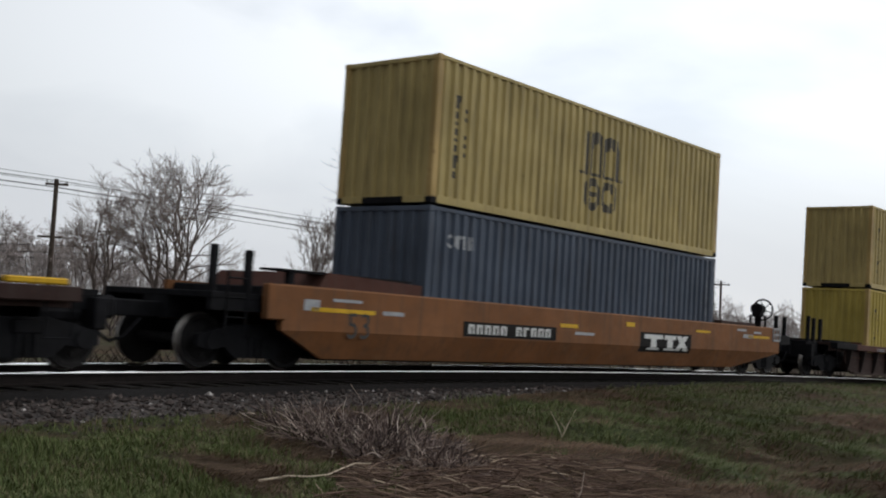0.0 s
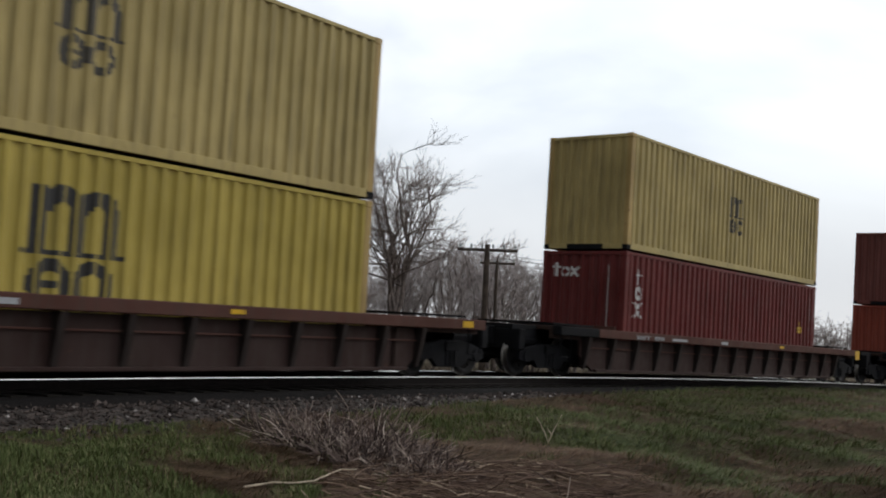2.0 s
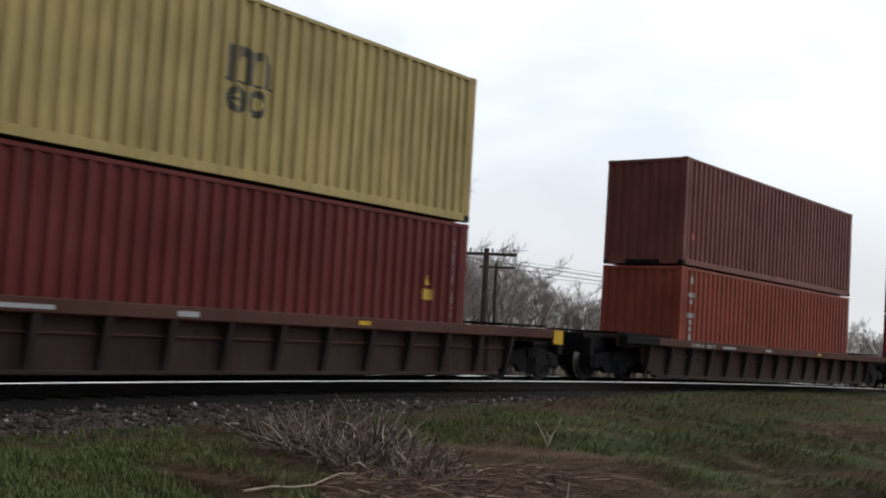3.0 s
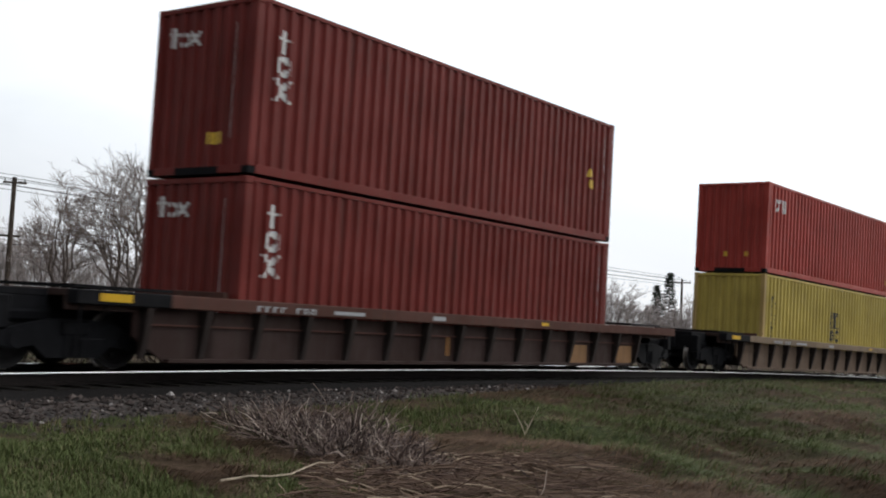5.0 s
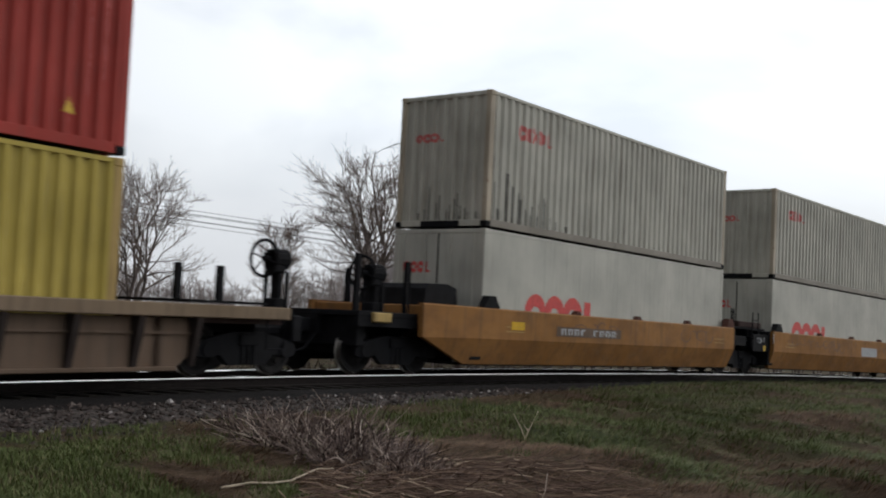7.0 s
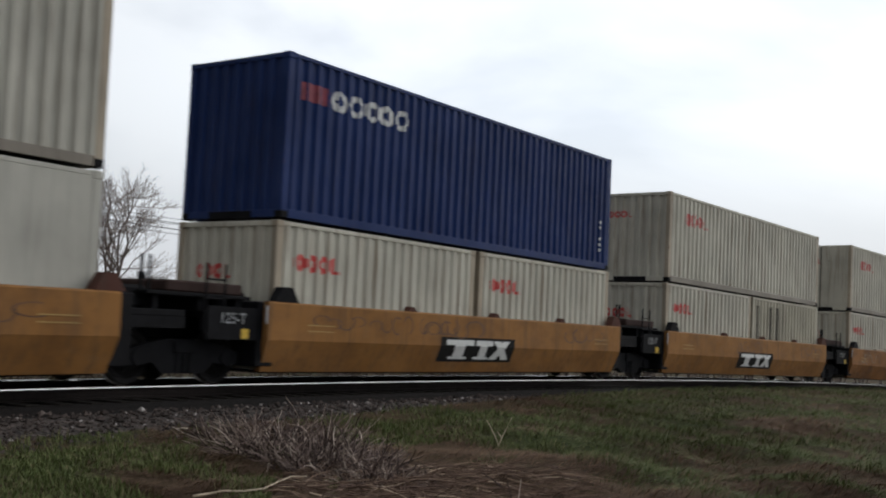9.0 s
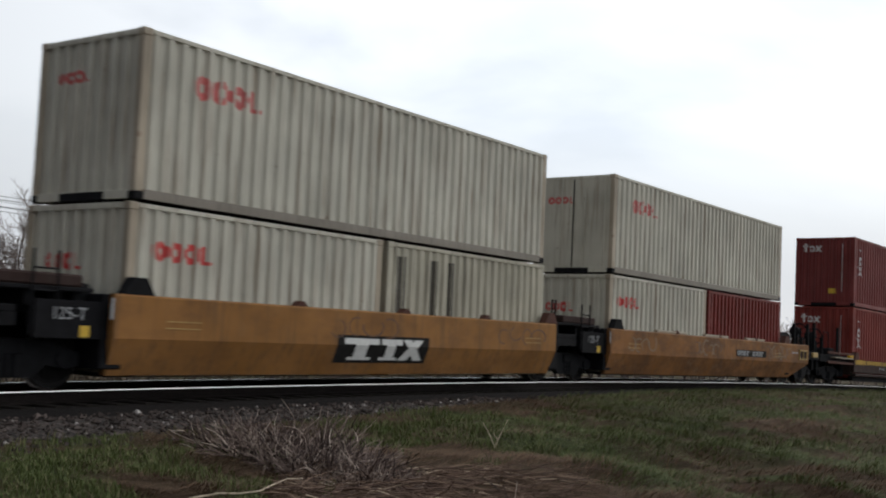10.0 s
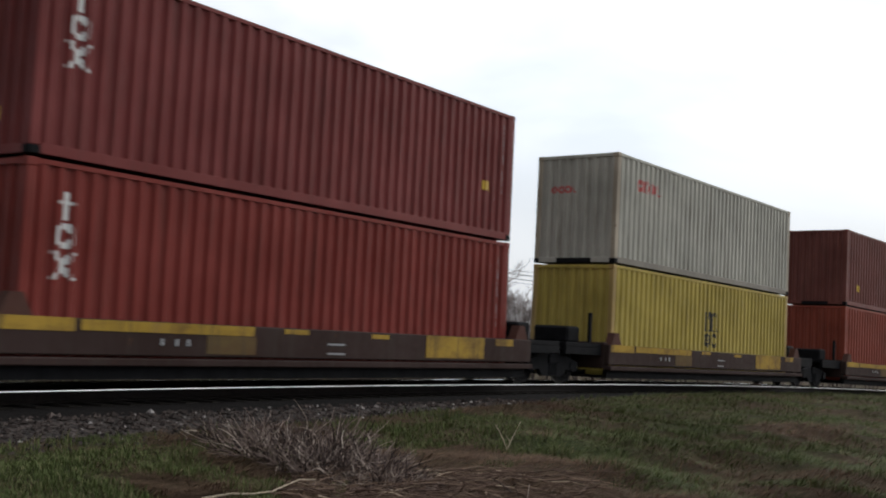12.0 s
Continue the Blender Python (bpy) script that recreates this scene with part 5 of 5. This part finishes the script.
def far_brush():
    """Low dark thicket along the far side of the line, added to darken gaps under the train."""
    rnd = random.Random(31)
    bm = B()
    for i in range(5200):
        s, off = rnd.uniform(4, 95), rnd.uniform(5.2, 10.5)
        x, y, a = on_track(s, off)
        z = ground_z(x, y) - 0.03
        hi = rnd.uniform(0.3, 0.85)
        p = Vector((x, y, z))
        q = p + Vector((rnd.uniform(-0.4, 0.4), rnd.uniform(-0.4, 0.4), hi * 0.6))
        e = q + Vector((rnd.uniform(-0.35, 0.35), rnd.uniform(-0.35, 0.35), hi * 0.4))
        tube(bm, [p, q, e], [0.022, 0.017, 0.008], 3)
    solo("brush", bm, "thicket", "low dark thicket of dead stems beyond the track, added to darken gaps under the train", "brush", kind="stuff")


def twig_thing(name, lines, r, mat, label, category):
    bm = B()
    for pts in lines:
        n = len(pts)
        tube(bm, [(x, y, ground_z(x, y) + h) for x, y, h in pts], [r * (1 - 0.5 * i / (n - 1)) for i in range(n)], 6)
    return solo(name, bm, mat, label, category)


def small_plants():
    twig_thing("fallen_branch", [[(-1.64, 10.2, 0.03), (-1.41, 10.45, 0.045), (-1.24, 10.57, 0.04), (-1.07, 10.72, 0.05), (-0.99, 11.0, 0.06), (-0.87, 11.3, 0.09), (-0.72, 11.4, 0.1)]],
               0.012, "pale_stick", "pale bleached crooked branch lying in the grass", "branch")
    twig_thing("dry_stalk", [[(1.62, 15.6, 0.0), (1.57, 15.6, 0.13), (1.45, 15.6, 0.33)], [(1.62, 15.6, 0.0), (1.68, 15.6, 0.16), (1.80, 15.65, 0.40)], [(1.66, 15.6, 0.12), (1.60, 15.6, 0.2)]],
               0.012, "pale_stick", "thin forked dry stalk standing in the grass", "plant")
    twig_thing("dry_stalk", [[(1.23, 10.4, 0.0), (1.22, 10.4, 0.12), (1.17, 10.4, 0.27)], [(1.23, 10.4, 0.02), (1.28, 10.4, 0.13), (1.3, 10.42, 0.3)], [(1.15, 10.5, 0.2), (1.05, 10.6, 0.27), (0.94, 10.6, 0.33)]],
               0.007, "weed", "thin forked dry stalk standing in the grass", "plant")


def limb(bm, p, q, r0, r1, rnd, bow, n=6, seg=5):
    """A crooked limb from p to q; returns its points."""
    p, q = Vector(p), Vector(q)
    side = Vector((rnd.uniform(-1, 1), rnd.uniform(-1, 1), rnd.uniform(-0.3, 0.5))) * bow * (q - p).length
    wob, pts = Vector((0, 0, 0)), []
    for i in range(n + 1):
        u = i / n
        if 0 < i < n:
            wob = wob * 0.6 + Vector((rnd.uniform(-1, 1), rnd.uniform(-1, 1), rnd.uniform(-1, 1))) * 0.035 * (q - p).length
        pts.append(p.lerp(q, u) + side * (4 * u * (1 - u)) * 0.5 + (wob if i < n else Vector((0, 0, 0))))
    tube(bm, pts, [r0 + (r1 - r0) * i / n for i in range(n + 1)], seg)
    return pts


def bare_tree(label, seed, height, wide, stems, boughs, sprays, r0=0.2, fork=0.12, mats=("bark", "twig")):
    """A leafless tree: stems forking near the ground, boughs reaching for a domed outline, sprays of fine twigs."""
    rnd = random.Random(seed)
    root = tagged(new("bare_tree"), label, "tree")
    big, small = B(), B()
    fork_z = height * fork
    tube(big, [(0, 0, -0.3), (0.03, 0, fork_z * 0.5), (0, 0.02, fork_z + 0.15)], [r0 * 1.25, r0, r0 * 0.9], 8)
    for k in range(stems):
        a = 6.283 * (k + rnd.uniform(-0.25, 0.25)) / stems
        rr = wide * (0.12 + 0.5 * rnd.random())
        top = Vector((math.cos(a) * rr, math.sin(a) * rr, height * rnd.uniform(0.66, 0.92)))
        if k == 0:
            top = Vector((0.1, 0, height * 0.95))
        main = limb(big, (0, 0, fork_z * rnd.uniform(0.6, 1.0)), top, r0 * rnd.uniform(0.5, 0.7), 0.018, rnd, 0.16, 8, 6)
        for b in range(boughs):
            u = 0.26 + 0.72 * (b + rnd.random()) / boughs
            i = min(7, int(u * 8))
            at = main[i].lerp(main[i + 1], u * 8 - i)
            ang = a + rnd.gauss(0, 1.1)
            el = rnd.uniform(-0.2, 1.35)
            z = height * (0.50 + 0.47 * math.sin(el) * rnd.uniform(0.85, 1.05))
            tip = Vector((math.cos(ang) * wide * math.cos(el), math.sin(ang) * wide * math.cos(el), z)) * 1.0
            tip = at.lerp(tip, rnd.uniform(0.6, 1.0))
            if tip.z < at.z + 0.2:
                tip.z = at.z + rnd.uniform(0.1, 0.8)
            rb = max(0.022, 0.075 * (1 - u) * r0 / 0.2)
            arm = limb(big if rb > 0.03 else small, at, tip, rb, 0.010, rnd, 0.2, 5, 4)
            for c in range(sprays):
                v = rnd.uniform(0.2, 1.0)
                j = min(4, int(v * 5))
                s0 = arm[j].lerp(arm[j + 1], v * 5 - j)
                out = (tip - at).normalized() + Vector((rnd.uniform(-1, 1), rnd.uniform(-1, 1), rnd.uniform(-0.4, 0.9))) * 0.9
                s1 = s0 + out.normalized() * rnd.uniform(0.5, 1.2) * height / 11
                twig = limb(small, s0, s1, 0.011, 0.006, rnd, 0.2, 3, 3)
                for d in range(5):
                    w = twig[rnd.choice((1, 2, 3))]
                    o2 = out.normalized() + Vector((rnd.uniform(-1, 1), rnd.uniform(-1, 1), rnd.uniform(-0.3, 0.9))) * 0.8
                    limb(small, w, w + o2.normalized() * rnd.uniform(0.25, 0.6) * height / 11, 0.007, 0.005, rnd, 0.1, 2, 3)
    part("trunk", big, mats[0], root)
    part("crown", small, mats[1], root, "haze of fine bare twigs")
    return root


def polar(az, dist):
    x, y = math.sin(radians(az)) * dist, math.cos(radians(az)) * dist
    return x, y, ground_z(x, y)


def up_to(az, dist, el):
    """Height above the ground of what stands at az and dist and reaches the elevation el."""
    return EYE_Z + dist * math.tan(radians(el)) - polar(az, dist)[2]


def conifer(label, seed, height, wide):
    rnd = random.Random(seed)
    root = tagged(new("conifer"), label, "tree")
    part("trunk", tube(B(), [(0, 0, -0.2), (0, 0, height)], [0.16, 0.02], 6), "bark", root)
    bm = B()
    for i in range(900):
        f = rnd.random() ** 0.8
        z = height * (0.08 + 0.92 * f)
        rad = wide * (1 - f) * rnd.uniform(0.25, 1.0) + 0.05
        a = rnd.uniform(0, 6.283)
        c = Vector((math.cos(a) * rad, math.sin(a) * rad, z - rad * 0.25))
        for k in range(3):
            d = Vector((math.cos(a) + rnd.uniform(-0.8, 0.8), math.sin(a) + rnd.uniform(-0.8, 0.8), rnd.uniform(-0.6, 0.3))) * 0.3
            e = Vector((-math.sin(a), math.cos(a), rnd.uniform(-0.5, 0.5))) * 0.1
            bm.faces.new([bm.verts.new(c + e), bm.verts.new(c - e), bm.verts.new(c + d)])
    part("crown", bm, "needle", root, "dense dark needles")
    return root


def trees():
    a = bare_tree("tall leafless tree with a broad fan of fine branches", 21, up_to(-14.33, 62, 8.04), 4.3, 7, 12, 12, 0.21, 0.17)
    a.matrix_basis = pose(*polar(-14.33, 62))
    b = bare_tree("large leafless tree forking into spreading stems", 35, up_to(-2.21, 60, 9.75), 3.9, 6, 13, 13, 0.27, 0.2)
    b.matrix_basis = pose(*polar(-2.31, 60))
    c = bare_tree("leafless tree with slim upright branches", 5, up_to(-17.23, 64, 6.55), 2.3, 5, 9, 11, 0.14, 0.2)
    c.matrix_basis = pose(*polar(-17.33, 64))
    d = bare_tree("small leafless tree with twiggy crown", 9, up_to(-6.61, 66, 5.84), 1.9, 5, 9, 11, 0.12, 0.15)
    d.matrix_basis = pose(*polar(-6.61, 66))
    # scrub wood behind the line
    w1 = bare_tree("twiggy leafless scrub tree in the wood behind the line", 51, 7.0, 2.0, 5, 7, 8, 0.1, 0.1, ("far_bark", "hazed_far_twig"))
    w2 = bare_tree("twiggy leafless scrub tree in the wood behind the line", 52, 6.0, 1.8, 5, 7, 8, 0.09, 0.06, ("far_bark", "hazed_far_twig"))
    rnd = random.Random(77)
    spots = []
    for i in range(95):
        az = -24 + 50 * (i + rnd.random()) / 95
        el = float(np.interp(az, [-25.44, -18.43, -12.42, -7.41, -2.4, 1.6, 5.11, 6.61, 9.62, 11.62, 25.65], [4.24, 4.03, 2.64, 2.03, 4.24, 5.24, 4.24, 3.04, 2.94, 2.03, 1.63]))
        dist = rnd.uniform(78, 120)
        spots.append((az, dist, up_to(az, dist, el * rnd.uniform(0.82, 1.05))))
    w1.matrix_basis = pose(*polar(-21.94, 84))
    w2.matrix_basis = pose(*polar(1.11, 80))
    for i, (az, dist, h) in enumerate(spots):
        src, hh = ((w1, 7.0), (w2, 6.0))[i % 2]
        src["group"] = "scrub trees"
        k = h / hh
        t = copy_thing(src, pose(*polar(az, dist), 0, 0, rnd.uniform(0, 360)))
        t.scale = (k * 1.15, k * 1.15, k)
    e = conifer("dark green conifer at the edge of the wood", 3, up_to(12.83, 118, 3.39), 2.2)
    e.matrix_basis = pose(*polar(12.83, 118))
    f = conifer("dark green conifer at the edge of the wood", 6, up_to(12.22, 122, 2.73), 1.9)
    f.matrix_basis = pose(*polar(12.22, 122))


def cable(name, p, q, sag, r):
    pts = []
    for i in range(25):
        u = i / 24
        c = Vector(p).lerp(Vector(q), u)
        c.z -= 4 * sag * u * (1 - u)
        pts.append(tuple(c))
    solo(name, tube(B(), pts, r, 4), "wire", "dark overhead cable strung between poles", "cable", group="overhead cables")


def pole(label, az, dist, el, arm, heading, arms=((0.35, 1.0),), pins=4, r=0.15):
    x, y, z = polar(az, dist)
    h = up_to(az, dist, el)
    root = tagged(new("utility_pole"), label, "utility pole")
    root.matrix_basis = pose(x, y, z, 0, 0, heading)
    part("shaft", tube(B(), [(0, 0, -0.3), (0, 0, h * 0.5), (0, 0, h)], [r, r * 0.88, r * 0.75], 10), "pole_wood", root)
    for drop, k in arms:
        half = arm * k / 2
        part("crossarm", box(B(), -half, half, r * 0.7, r * 0.7 + 0.12, h - drop - 0.07, h - drop + 0.07, 0.01), "pole_wood", root)
        for i in range(pins):
            px = -half + 0.12 + (2 * half - 0.24) * i / (pins - 1)
            part("insulator", tube(B(), [(px, r * 0.7 + 0.06, h - drop + 0.065), (px, r * 0.7 + 0.06, h - drop + 0.15), (px, r * 0.7 + 0.06, h - drop + 0.27)], [0.02, 0.06, 0.045], 8), "glass_ins", root)
    return root, Vector((x, y, z + h))


def poles_and_wires():
    post, p0 = pole("wooden utility pole with crossarm and insulators", -19.74, 80, 6.24, 1.5, 10, ((0.35, 1.0),), 3, 0.19)
    _, p1 = pole("distant wooden utility pole with a crossarm", 13.43, 140, 3.09, 2.4, 10, ((0.4, 1.0),), 3, 0.17)
    _, tt = pole("short wooden telegraph pole with a wide crossarm", 2.42, 52, 4.74, 2.8, -8, ((0.25, 1.0),), 6, 0.17)
    _, t2 = pole("slim wooden telegraph pole with a crossarm", 2.95, 76, 3.99, 2.4, -8, ((0.25, 1.0),), 6, 0.13)
    along = (p1 - p0)
    before = p0 - along
    before.z = p0.z + 1.0
    for dx, dz, sag, r in ((0.0, 0.15, 0.1, 0.018), (-0.6, -0.15, 0.15, 0.016), (0.6, -0.15, 0.2, 0.024), (0.0, -0.55, 0.25, 0.034), (0.0, -0.85, 0.35, 0.018)):
        o = Vector((dx, 0.2, dz))
        cable("overhead_cable", p0 + o, p1 + o, sag, r)
        cable("overhead_cable", p0 + o, before + o, sag, r)
    # lower crossing lines beyond the first pole
    for z, sag in ((5.9, 0.3), (5.4, 0.35), (5.0, 0.4)):
        cable("overhead_cable", (p0.x + 1.5, p0.y + 6, p0.z - 10 + z), (p0.x - 40, p0.y + 8, p0.z - 9.6 + z), sag, 0.02)
    h = p0.z - post.location.z
    part("low_crossarm", box(B(), -1.0, 0.6, 0.12, 0.24, h - 4.0, h - 3.85), "pole_wood", post)
    for px in (-1.2, -0.6, 0.6, 1.2):
        o = Vector((px, 0.1, -0.02))
        cable("overhead_cable", tt + o, Vector((t2.x, t2.y, t2.z)) + o, 0.15, 0.008)


make_ground()
make_track()
scatter_stones()
grass()
dry_bush()
far_brush()
small_plants()
trees()
poles_and_wires()
make_train()
motions()
